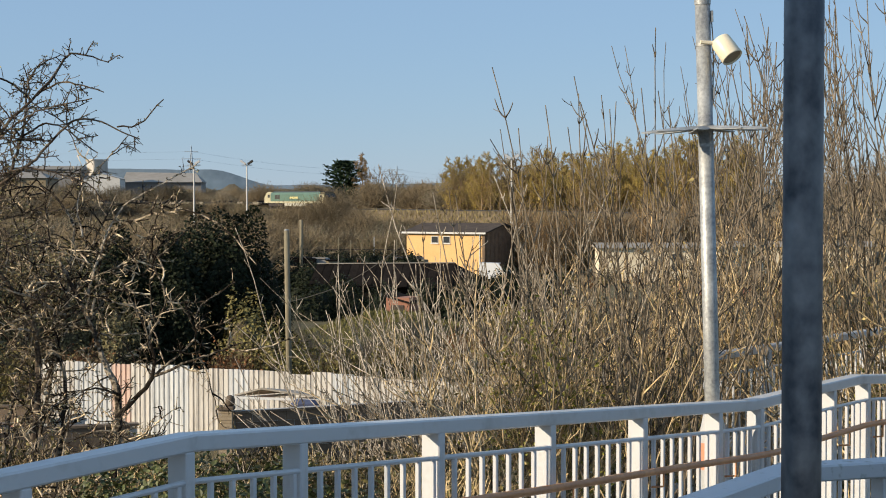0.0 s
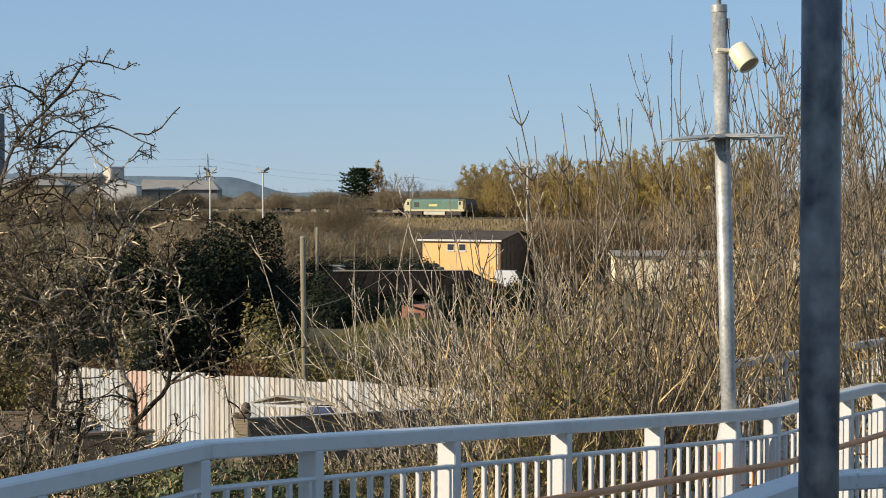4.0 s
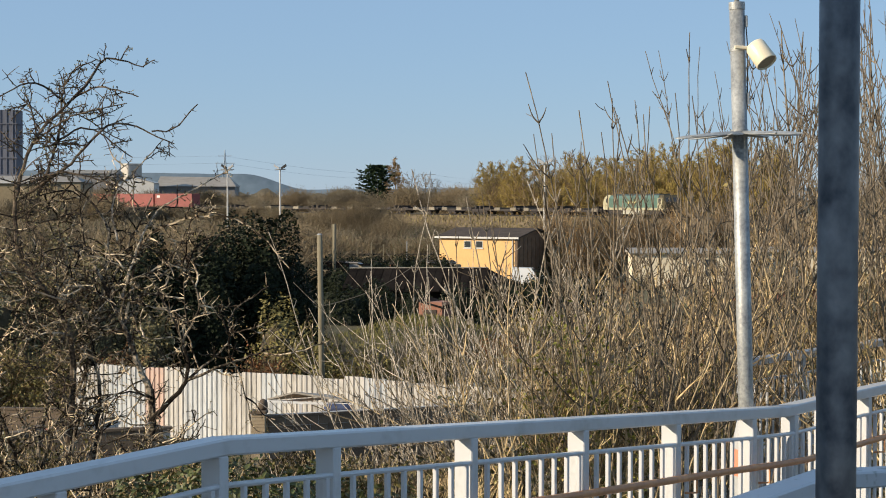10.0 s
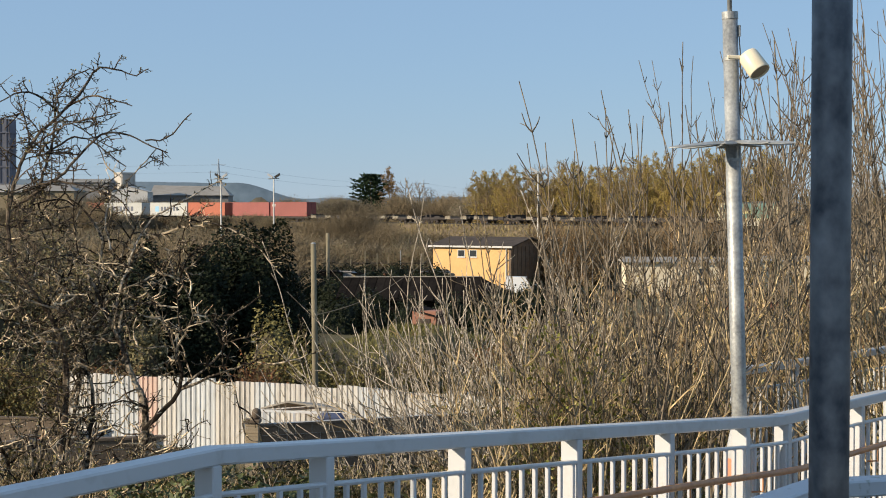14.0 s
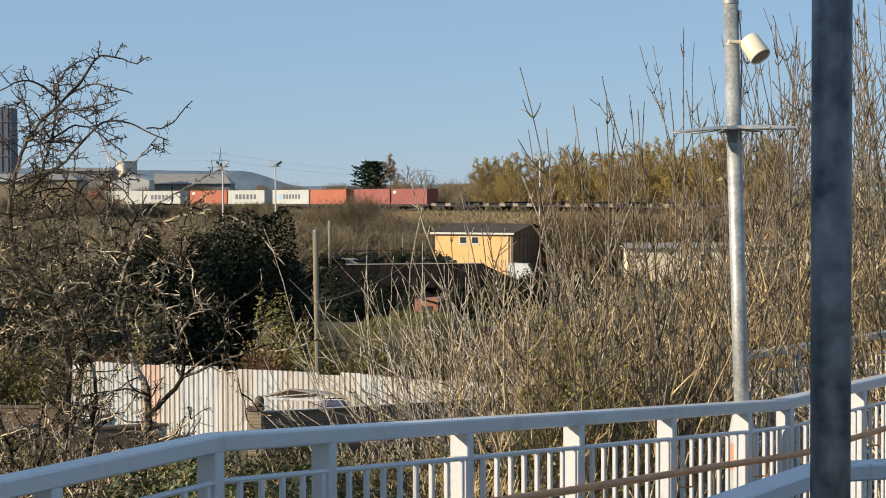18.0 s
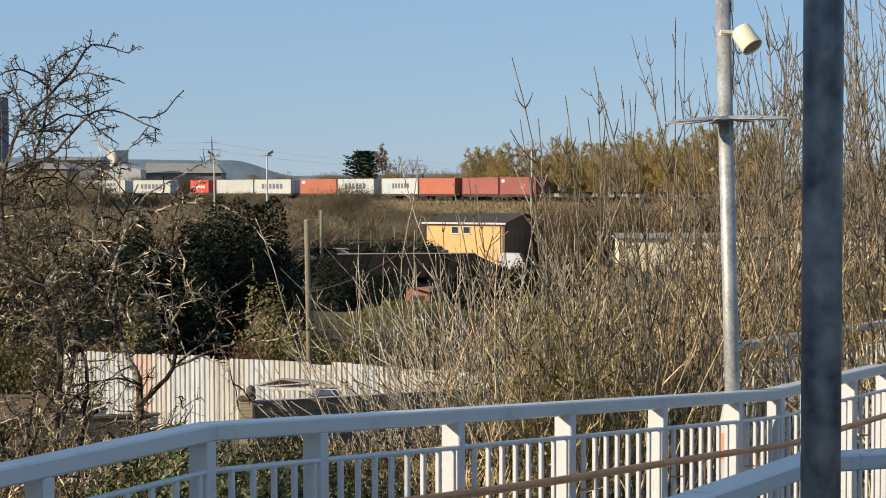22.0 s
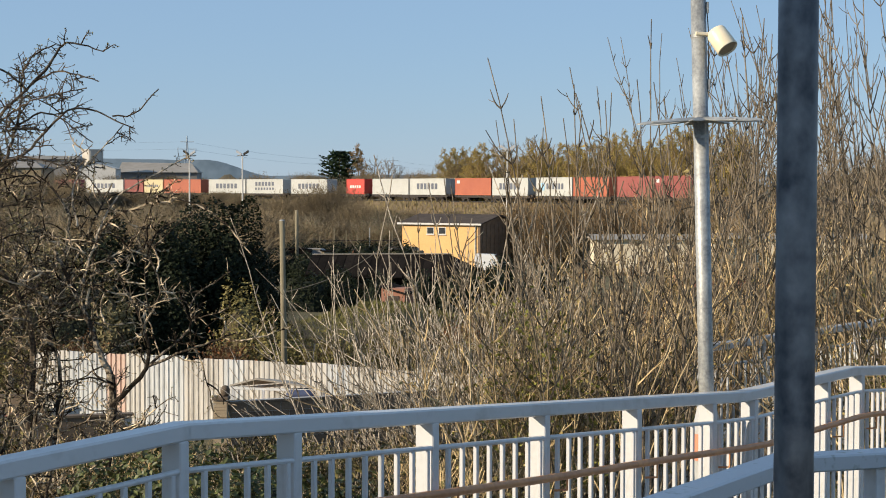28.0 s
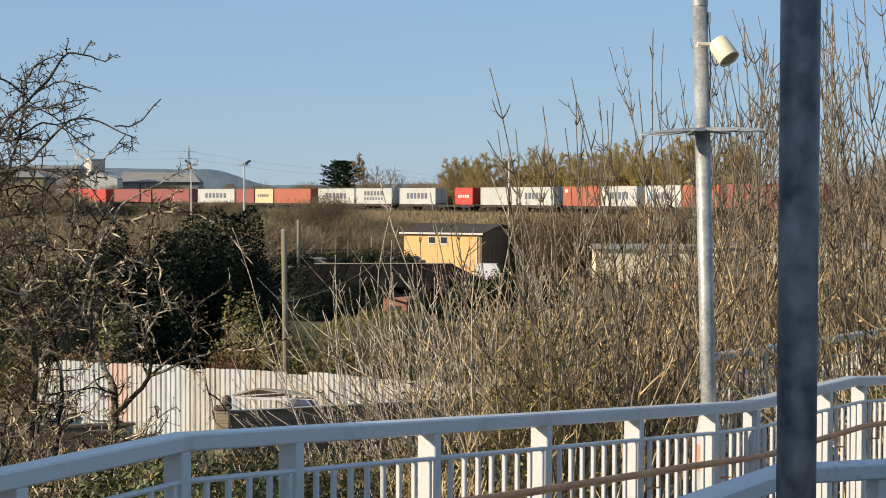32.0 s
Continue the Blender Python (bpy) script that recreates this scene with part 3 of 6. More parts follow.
def build_speaker_pole():
    t = thing("speaker_pole", pose(1.750, 10.52, 4.02, 0, -1.7, 0), "tall galvanised steel pole behind the ramp railing", "pole")
    part("shaft", Geo().tube([(0, 0, 0), (0, 0, 4.23)], 0.0475, 32), GALV, t, smooth=True)
    part("top_rod", Geo().tube([(0, 0, 4.23), (0, 0, 5.0)], 0.015, 12), GALV, t, smooth=True)
    part("collar", Geo().tube([(0, 0, 4.19), (0, 0, 4.235)], 0.051, 32), GALV, t)
    part("foot", Geo().tube([(0, 0, -0.3), (0, 0, 1.5), (0, 0, 1.6), (0, 0, 1.63)], [0.088, 0.085, 0.062, 0.049], 28), POLE_FOOT, t, "pale grey tapered foot", smooth=True)
    patch = Geo()
    ring = [(0.091 * math.cos(radians(a)), 0.091 * math.sin(radians(a))) for a in range(-185, -84, 12)]
    patch.add([(x, y, z) for x, y in ring for z in (1.27, 1.44)], [(2 * i, 2 * i + 2, 2 * i + 3, 2 * i + 1) for i in range(len(ring) - 1)])
    part("paint_patch", patch, ORANGE_PAINT, t, "faded orange paint patch")
    for z, w in ((3.42, 0.053), (3.30, 0.0495), (3.93, 0.0495)):
        part("band", Geo().tube([(0, 0, z), (0, 0, z + 0.02)], w, 28), GALV, t)
    for z in (3.6, 4.08):
        part("cable_box", Geo().block(0.045, 0.062, -0.03, 0.01, z, z + 0.07, 0.004), GALV, t)
    part("cable", Geo().tube([(0.05, -0.02, 4.1), (0.056, -0.03, 3.95), (0.05, -0.02, 3.66)], 0.004, 6), DARK, t)
    # star of drooping flat blades against climbing
    guard = part("climbing_guard", Geo().tube([(0, 0, 3.395), (0, 0, 3.43)], 0.058, 28), GALV, t, "ring of flat drooping steel blades")
    for i in range(9):
        a = 2 * math.pi * (i + 0.35) / 9
        d, s = Vector((math.cos(a), math.sin(a), 0)), Vector((-math.sin(a), math.cos(a), 0))
        g = Geo()
        v = []
        for r, w, z in ((0.05, 0.036, 3.432), (0.2, 0.046, 3.424), (0.34, 0.036, 3.414), (0.40, 0.008, 3.404)):
            for k, dz in ((-w, -0.4 * w), (0, 0), (w, -0.4 * w)):
                v.append(tuple(d * r + s * k + Vector((0, 0, z + dz))))
        v += [(x, y, z - 0.004) for x, y, z in v]
        f = [(r * 3 + k, r * 3 + 3 + k, r * 3 + 4 + k, r * 3 + 1 + k) for r in range(3) for k in (0, 1)]
        f += [tuple(j + 12 for j in reversed(q)) for q in f[:6]]
        rim = [0, 3, 6, 9, 10, 11, 8, 5, 2]
        g.add(v, f + [(p, q, q + 12, p + 12) for p, q in zip(rim, rim[1:])])
        part("blade", g, GALV, guard)
    # cream projector loudspeaker, aimed down and outwards
    sp = thing("loudspeaker", look((1.757, 10.42, 7.925), (1.99, 10.19, 7.53)), "cream cylindrical projector loudspeaker clamped to the pole", "loudspeaker")
    prof = [(0.002, 0.076), (0.050, 0.075), (0.061, 0.069), (0.065, 0.055), (0.069, -0.074), (0.066, -0.080), (0.061, -0.074), (0.059, -0.068)]
    g = Geo().lathe(prof, 36)
    part("housing", g, CREAM, sp, smooth=True)
    part("grille", Geo().tube([(0, 0, -0.070), (0, 0, -0.065)], 0.0605, 30), TAN_GRILLE, sp, "tan recessed grille")
    bm = Geo().beam((1.60, 10.43, 7.965), (1.725, 10.44, 7.96), 0.035, 0.022, 0.004)
    part("arm", bm, CREAM, None)
    ob = bpy.data.objects["arm"]
    ob.parent = sp
    ob.matrix_basis = sp.matrix_basis.inverted()


build_speaker_pole()


# ---- yard below: fence, wall, shelter, poles, sheds ----
def build_tin_fence():
    t = thing("corrugated_fence", Matrix.Identity(4), "whitewashed corrugated iron fence round the yard", "fence")
    a, b = Vector((-12.45, 51.29, 0)), Vector((2.6, 44.6, 0))
    d = (b - a).normalized()
    side = Vector((d.y, -d.x, 0))
    length, w = (b - a).length, 0.68
    n = int(length / w)
    for i in range(n):
        p = a + d * (i * w)
        h = 2.0 + rnd(-0.05, 0.06)
        g = Geo()
        v = []
        for k in range(17):
            q = p + d * (w * (k + (0.3 if k % 4 == 3 else -0.3 if k % 4 == 1 else 0)) / 16 * 1.01) + side * ((-0.028 if k % 4 == 0 else 0.016) + rnd(-0.008, 0.008))
            v += [(q.x, q.y, -0.1), (q.x, q.y, h)]
        g.add(v, [(2 * k, 2 * k + 2, 2 * k + 3, 2 * k + 1) for k in range(16)])
        part("sheet", g, TIN_PINK if i == 4 else TIN_BLUE if i in (2, 3, 6, 7, 10, 15) else TIN, t)
    for i in range(0, n, 3):
        p = a + d * (i * w) - side * 0.1
        part("post", Geo().box(p.x - 0.05, p.x + 0.05, p.y - 0.05, p.y + 0.05, 0, 1.9), WOOD_POLE, t)


build_tin_fence()


def block_wall(name, a, b, h, label):
    """A wall of separate concrete blocks with recessed joints."""
    a, b = Vector(a), Vector(b)
    d = (b - a).normalized()
    ang = math.atan2(d.y, d.x)
    L = (b - a).length
    t = thing(name, Matrix.Translation(a) @ Matrix.Rotation(ang, 4, "Z"), label, "wall", kind="structure")
    part("mortar", Geo().box(0.004, L - 0.004, -0.085, 0.085, -0.2, h - 0.06), CONCRETE, t)
    one = None
    rows = int(h / 0.225)
    for r in range(rows):
        x = -0.22 if r % 2 else 0.0
        while x < L - 0.3:
            m = pose(max(0, x), rnd(-0.004, 0.004), r * 0.225)
            if one is None:
                one = part("block", Geo().block(0.006, 0.444, -0.1, 0.1, 0.006, 0.221, 0.006), BLOCK, t)
                one.matrix_basis = m
            else:
                shared("block", one, t, m)
            x += 0.45
    part("coping", Geo().box(-0.05, L + 0.05, -0.13, 0.13, rows * 0.225, rows * 0.225 + 0.06), BLOCK, t)


block_wall("wall_yard", (-5.25, 41.9, 0), (1.2, 45.0, 0), 1.7, "low dark concrete block yard wall")
block_wall("wall_ruin", (-15.2, 50.6, 0), (-11.9, 50.2, 0), 0.7, "crumbling dark brown block wall beside the fence")
block_wall("wall_yard_west", (-10.9, 38.6, 0), (-7.3, 39.7, 0), 1.6, "dark grey concrete block garden wall")


def build_pillar():
    t = thing("gate_pillar", pose(-5.43, 41.75, 0), "pale brick gate pillar with a rounded cap", "pillar")
    for r in range(20):
        part("brick_course", Geo().block(-0.17, 0.17, -0.17, 0.17, r * 0.085, r * 0.085 + 0.079, 0.01), PILLAR, t)
    part("cap", Geo().block(-0.21, 0.21, -0.21, 0.21, 1.7, 1.78, 0.02), BLOCK, t)
    part("finial", Geo().tube([(0.1, 0, 1.78), (0.1, 0, 1.84), (0.1, 0, 1.96), (0.1, 0, 2.03), (0.1, 0, 2.06)], [0.07, 0.12, 0.12, 0.08, 0.02], 14), BLOCK, t, smooth=True)


build_pillar()


def build_shelter():
    t = thing("lean_to_shelter", pose(-4.95, 45.6, 0), "small lean-to shelter with grey roof and white frame", "shelter")
    part("roof", Geo().add([(-0.75, 0, 1.62), (0.0, -0.3, 1.84), (1.7, -0.6, 1.62), (0.8, 1.2, 1.6), (-0.75, 0, 1.57), (0, -0.3, 1.79), (1.7, -0.6, 1.57), (0.8, 1.2, 1.55)],
                           [(0, 1, 3), (1, 2, 3), (4, 7, 5), (5, 7, 6), (0, 4, 5, 1), (1, 5, 6, 2), (2, 6, 7, 3), (3, 7, 4, 0)]), SHED_TOP, t)
    for a, b in (((-0.7, 0, 1.53), (1.6, -0.6, 1.53)), ((0.0, -0.3, 1.77), (0.0, -0.3, 1.45)), ((-0.7, 0.1, 1.5), (0.8, 1.1, 1.5))):
        part("frame_bar", Geo().beam(a, b, 0.06, 0.07), WHITE_PAINT, t)
    for x, y in ((-0.65, 0), (1.55, -0.5), (0.75, 1.1), (0.2, -0.3)):
        part("leg", Geo().box(x - 0.04, x + 0.04, y - 0.04, y + 0.04, 0, 1.5), WHITE_PAINT, t)
    t = thing("covered_stack", pose(-3.65, 45.2, 0), "blue tarpaulin over a stack of orange planks", "stack")
    part("tarpaulin", Geo().block(-0.45, 0.3, -0.4, 0.4, 1.2, 1.55, 0.1), BLUE_SHEET, t)
    part("plank", Geo().block(-0.9, 0.9, -0.6, 0.6, 1.02, 1.2, 0.03), RUST_PLANK, t)
    part("stack", Geo().block(-0.7, 0.7, -0.5, 0.5, 0, 1.02, 0.03), BRICK, t)
    # rubble and clay pots by the western wall
    for i in range(14):
        x, y = rnd(-11.6, -8.2), rnd(40.6, 43)
        t = thing("rubble_heap", pose(x, y, 0, 0, 0, rnd(0, 90)), "heap of pale orange rubble beside the wall", "rubble")
        for k in range(4):
            a = rnd(0.15, 0.4)
            part("lump", Geo().block(-a, a, -a * 0.7, a * 0.7, 0.3 * k, 0.3 * k + rnd(0.25, 0.34), 0.06), (PILLAR, BRICK, BLOCK, BRICK)[(i + k) % 4], t)


build_shelter()


def build_poles():
    t = thing("timber_pole", pose(-4.58, 49.95, 0, 0, -0.9, 0), "weathered timber utility pole standing in the yard", "pole")
    part("shaft", Geo().tube([(0, 0, 0), (0, 0, 3), (0, 0, 6.02)], [0.095, 0.088, 0.078], 14), WOOD_POLE, t, smooth=True)
    part("cap", Geo().tube([(0, 0, 6.02), (0, 0, 6.06)], [0.085, 0.045], 14), GALV, t)
    t = thing("thin_timber_pole", pose(-10.6, 125, 0), "thin weathered timber pole behind the shed", "pole")
    part("shaft", Geo().tube([(0, 0, 0), (0, 0, 5.35)], [0.14, 0.12], 12), WOOD_POLE, t, smooth=True)
    t = thing("overhead_wire", Matrix.Identity(4), "thin sagging overhead wire at the timber pole", "wire")
    pts = [Vector((-4.55, 49.9, 3.9)).lerp(Vector((-1.2, 47, 5.6)), k / 10) - Vector((0, 0, 0.25 * math.sin(math.pi * k / 10))) for k in range(11)]
    part("wire", Geo().tube(pts, 0.012, 5), DARK, t)
    # floodlight masts near the railway
    for x, y, z, wide in ((-37.2, 250, 12.1, 1.0), (-29.3, 250, 12.1, 0.8), (8.8, 215, 12.1, 1.0)):
        t = thing("floodlight_mast", pose(x, y, 0), "tall pale floodlight mast with angled lamp heads", "mast", "floodlight masts")
        part("shaft", Geo().tube([(0, 0, 0), (0, 0, z - 0.2)], [0.15, 0.10], 10), PALE_WALL, t)
        part("crossbar", Geo().beam((-wide, 0, z - 0.25), (wide, 0, z - 0.25), 0.12, 0.12, 0.02), GALV, t)
        for s in (-1, 1):
            head = Geo()
            head.add([(s * 0.2, -0.4, z - 0.25), (s * 0.95, -0.4, z + 0.25), (s * 0.95, 0.4, z + 0.25), (s * 0.2, 0.4, z - 0.25),
                      (s * 0.1, -0.4, z + 0.05), (s * 0.85, -0.4, z + 0.55), (s * 0.85, 0.4, z + 0.55), (s * 0.1, 0.4, z + 0.05)],
                     [(0, 1, 2, 3), (7, 6, 5, 4), (0, 4, 5, 1), (1, 5, 6, 2), (2, 6, 7, 3), (3, 7, 4, 0)])
            part("lamp_head", head, (WHITE_PAINT if x > 0 or (s > 0) != (x == -29.3) else DARK), t)
    # pylons on the plain and the line between them
    places = [(-218, 1450, 52), (-48, 1750, 40), (90, 1900, 38)]
    # blue-grey steel: distance haze is mixed into the pylon colour
    PYL = mat("hazy_pylon_steel", (0.32, 0.38, 0.45), (0.28, 0.34, 0.40), 0.1, 0.9)
    for x, y, h in places:
        t = thing("pylon", pose(x, y, 0), "distant grey lattice electricity pylon", "pylon", "pylons")
        for sx in (-1, 1):
            for sy in (-1, 1):
                part("leg", Geo().tube([(sx * 3.5, sy * 3.5, 0), (sx * 1.1, sy * 1.1, h * 0.65), (0, 0, h)], 0.38, 4), PYL, t)
        for z, w in ((h * 0.66, 7), (h * 0.78, 8.5), (h * 0.9, 6)):
            part("arm", Geo().beam((-w, 0, z), (w, 0, z), 0.5, 0.6, 0.05), PYL, t)
        for k in range(8):
            z = h * (0.05 + 0.08 * k)
            w = 3.5 - 2.4 * z / (h * 0.65)
            part("brace", Geo().beam((-w, -w, z), (w, -w, z + h * 0.08), 0.25, 0.25, 0.02), PYL, t)
    t = thing("power_line", Matrix.Identity(4), "thin high-voltage wires between distant pylons", "wire")
    far = [(-900, 1300, 50), *places, (700, 2300, 40)]
    for lvl in (0.78, 0.9):
        for p, q in zip(far, far[1:]):
            pts = [Vector(p).lerp(Vector(q), k / 14) for k in range(15)]
            pts = [(v.x, v.y, v.z * lvl - 5 * math.sin(math.pi * k / 14)) for k, v in enumerate(pts)]
            part("wire", Geo().tube(pts, 0.06, 4), PYL, t)


build_poles()


def build_orange_house():
    t = thing("orange_building", pose(-3.25, 149.9, 0, 0, 0, -30), "orange rendered two-storey building with dark pitched roof", "building")
    L, W, H = 7.7, 6.8, 3.92
    g = Geo()
    g.box(0, L, 0, 0.25, -0.3, H).box(0, L, W - 0.25, W, -0.3, H).box(0, 0.25, 0.25, W - 0.25, -0.3, H)
    part("wall", g, RENDER_ORANGE, t)
    e = Geo().box(L, L + 0.25, 0.0, W, -0.3, H)
    e.add([(L, 0, H), (L, W, H), (L, W / 2, H + 0.65), (L + 0.25, 0, H), (L + 0.25, W, H), (L + 0.25, W / 2, H + 0.65)],
          [(0, 1, 2), (3, 5, 4), (0, 3, 4, 1), (1, 4, 5, 2), (2, 5, 3, 0)])
    part("gable_wall", e, GABLE, t, "dark brown boarded gable end wall")
    for k in range(9):
        part("batten", Geo().box(L + 0.252, L + 0.3, 0.35 + 0.75 * k, 0.45 + 0.75 * k, -0.3, H), GABLE, t)
    for s in (0, 1):
        y0, y1 = (-0.3, W / 2) if s == 0 else (W + 0.3, W / 2)
        r = Geo().add([(-0.3, y0, H - 0.1), (L + 0.5, y0, H - 0.1), (L + 0.5, y1, H + 0.68), (-0.3, y1, H + 0.68),
                       (-0.3, y0, H + 0.02), (L + 0.5, y0, H + 0.02), (L + 0.5, y1, H + 0.80), (-0.3, y1, H + 0.80)],
                      [(0, 1, 2, 3), (7, 6, 5, 4), (0, 4, 5, 1), (1, 5, 6, 2), (2, 6, 7, 3), (3, 7, 4, 0)])
        part("roof", r, SLATE, t)
    part("fascia", Geo().box(-0.32, L + 0.52, -0.36, -0.3, H - 0.12, H + 0.04), PALE_WALL, t, "pale eaves board")
    for x in (2.55, 3.75):
        w = part("window", Geo().box(x, x + 0.75, -0.03, 0.02, 2.95, 3.6), PALE_WALL, t)
        part("pane", Geo().box(x + 0.06, x + 0.69, -0.04, -0.032, 3.01, 3.54), GLASS, w)
        part("sill", Geo().box(x - 0.05, x + 0.8, -0.09, -0.031, 2.88, 2.95), PALE_WALL, w)
    part("downpipe", Geo().tube([(L - 0.2, -0.08, 0), (L - 0.2, -0.08, H - 0.1)], 0.05, 8), PALE_WALL, t)


build_orange_house()


def build_sheds():
    # long dark shed with a low roof in front of the orange building
    t = thing("dark_shed", pose(-8.6, 112, 0, 0, 0, -6), "long low dark shed with an old sloping roof", "shed")
    part("wall", Geo().box(0, 11.2, 0, 5, 0, 1.3), SHED_ROOF, t)
    roof = part("roof", Geo().add([(-0.3, -0.6, 1.1), (11.6, -0.6, 0.95), (9.2, 2.6, 2.5), (-0.3, 2.6, 2.4), (-0.3, 5.3, 1.2), (11.6, 5.3, 1.1)],
                                  [(0, 1, 2, 3), (3, 2, 5, 4), (1, 5, 2), (0, 3, 4)]), SHED_ROOF, t)
    for k in range(16):
        x, w, lift = -0.28 + 0.6 * k, 0.56, rnd(0.01, 0.07)
        low, high = 1.15 - 0.0126 * x, 2.45 + 0.0105 * x
        y0 = -0.6 + rnd(-0.15, 0.25)
        e = low + (high - low) * (y0 + 0.6) / 3.2
        v = [(x, y0, e + lift), (x + w, y0, e + lift + rnd(-0.03, 0.03)), (x + w, 2.58, high + lift * 0.5), (x, 2.58, high + lift * 0.5)]
        part("roof_sheet", Geo().add(v + [(a, b, c - 0.04) for a, b, c in v], [(0, 1, 2, 3), (7, 6, 5, 4), (0, 4, 5, 1), (1, 5, 6, 2), (2, 6, 7, 3), (3, 7, 4, 0)]), SHED_ROOF, roof)
    part("ridge", Geo().beam((-0.3, 2.6, 2.48), (9.2, 2.6, 2.58), 0.2, 0.06), SHED_TOP, t)
    for x in (2.0, 4.4):
        part("door", Geo().box(x, x + 1.1, -0.05, -0.004, 0, 1.2), DARK, t)
    t = thing("brick_outbuilding", pose(-3.0, 88, 0, 0, 0, -18), "small red brick outbuilding with a lean-to roof", "shed")
    part("wall", Geo().box(0, 1.3, 0, 1.5, 0, 1.75), BRICK, t)
    part("roof", Geo().add([(-0.12, -0.15, 1.8), (1.5, -0.15, 1.4), (1.5, 1.7, 1.5), (-0.12, 1.7, 1.9), (-0.12, -0.15, 1.87), (1.5, -0.15, 1.47), (1.5, 1.7, 1.57), (-0.12, 1.7, 1.97)],
                           [(3, 2, 1, 0), (4, 5, 6, 7), (0, 1, 5, 4), (1, 2, 6, 5), (2, 3, 7, 6), (3, 0, 4, 7)]), SHED_ROOF, t)
    part("door", Geo().box(0.3, 1.0, -0.04, -0.003, 0, 1.35), SLATE, t)
    # low yard fence with posts behind the shed
    t = thing("yard_fence", Matrix.Identity(4), "low post fence and clutter behind the dark shed", "fence")
    for i in range(7):
        x = -10 + i * 1.0 + rnd(-0.4, 0.4)
        part("post", Geo().box(x, x + 0.08, 140, 140.1, 0, rnd(2.9, 3.9)), GALV if i == 4 else WOOD_POLE, t)
    part("rail", Geo().box(-10, -3.6, 140.12, 140.2, 2.6, 2.68), SLATE, t)
    part("rail", Geo().box(-10, -3.6, 140.12, 140.2, 2.0, 2.08), SLATE, t)
    random.seed(21)
    for i in range(14):
        x, y = rnd(-11, -2.5), rnd(126, 138)
        w, h = rnd(0.4, 1.4), rnd(1.4, 2.4)
        c = thing("yard_store", pose(x, y, 0, 0, 0, rnd(-25, 25)), "stacked boards and old sheets in the yard", "stack", "yard stores")
        part("crate", Geo().block(-w, w, -0.5, 0.5, 0, h, 0.06), (SHED_ROOF, BRICK, STEEL_SHED, WOOD_POLE, SHED_DARK)[i % 5], c)
        part("cover_sheet", Geo().block(-w - 0.1, w * rnd(0.3, 1.1), -0.6, 0.6, h, h + 0.07, 0.02), (SHED_TOP, SHED_ROOF, SHED_ROOF, SLATE)[i % 4], c)
    # bungalows behind the thicket
    for x, y, L, roof, wall, h in ((13.0, 139, 10, SHED_TOP, CREAM_WALL, 2.8), (24.0, 143, 13, SHED_TOP, CREAM_WALL, 2.8), (17.5, 118, 7, SHED_ROOF, BRICK, 0.9), (48.5, 268, 5, SHED_TOP, CREAM_WALL, 7.4)):
        t = thing("low_house", pose(x, y, 0, 0, 0, rnd(-12, 4)), "low house with pale walls behind the bare thicket", "house", "houses behind the thicket")
        part("wall", Geo().box(0, L, 0, 5, 0, h), wall, t)
        part("roof", Geo().add([(-0.3, -0.4, h), (L + 0.3, -0.4, h), (L + 0.3, 2.5, h + 0.4), (-0.3, 2.5, h + 0.4), (-0.3, 5.4, h), (L + 0.3, 5.4, h)],
                               [(0, 1, 2, 3), (3, 2, 5, 4), (1, 5, 2), (0, 3, 4)]), roof, t)
        part("window", Geo().box(L * 0.6, L * 0.6 + 0.9, -0.04, -0.003, max(0.2, h - 1.9), h - 0.5), GLASS, t)
    # small white van by the orange building
    t = thing("white_van", pose(4.35, 138, 0, 0, 0, -10) @ Matrix.Scale(0.8, 4), "white van parked beside the orange building", "van")
    part("body", Geo().add([(-1.6, -0.9, 0.4), (1.7, -0.9, 0.4), (1.7, -0.9, 1.1), (0.9, -0.9, 1.3), (0.4, -0.85, 2.0), (-1.6, -0.85, 2.05),
                            (-1.6, 0.9, 0.4), (1.7, 0.9, 0.4), (1.7, 0.9, 1.1), (0.9, 0.9, 1.3), (0.4, 0.85, 2.0), (-1.6, 0.85, 2.05)],
                           [(0, 1, 2, 3, 4, 5), (11, 10, 9, 8, 7, 6), (0, 6, 7, 1), (1, 7, 8, 2), (2, 8, 9, 3), (3, 9, 10, 4), (4, 10, 11, 5), (5, 11, 6, 0)]), VAN_WHITE, t)
    part("windscreen", Geo().add([(0.9, -0.8, 1.34), (0.9, 0.8, 1.34), (0.46, 0.75, 1.95), (0.46, -0.75, 1.95)], [(0, 1, 2, 3)]), GLASS, t)
    for x in (-1.0, 1.1):
        for y in (-0.85, 0.85):
            part("wheel", Geo().tube([(x, y - 0.1, 0.34), (x, y + 0.1, 0.34)], 0.34, 16), RUBBER, t)


build_sheds()


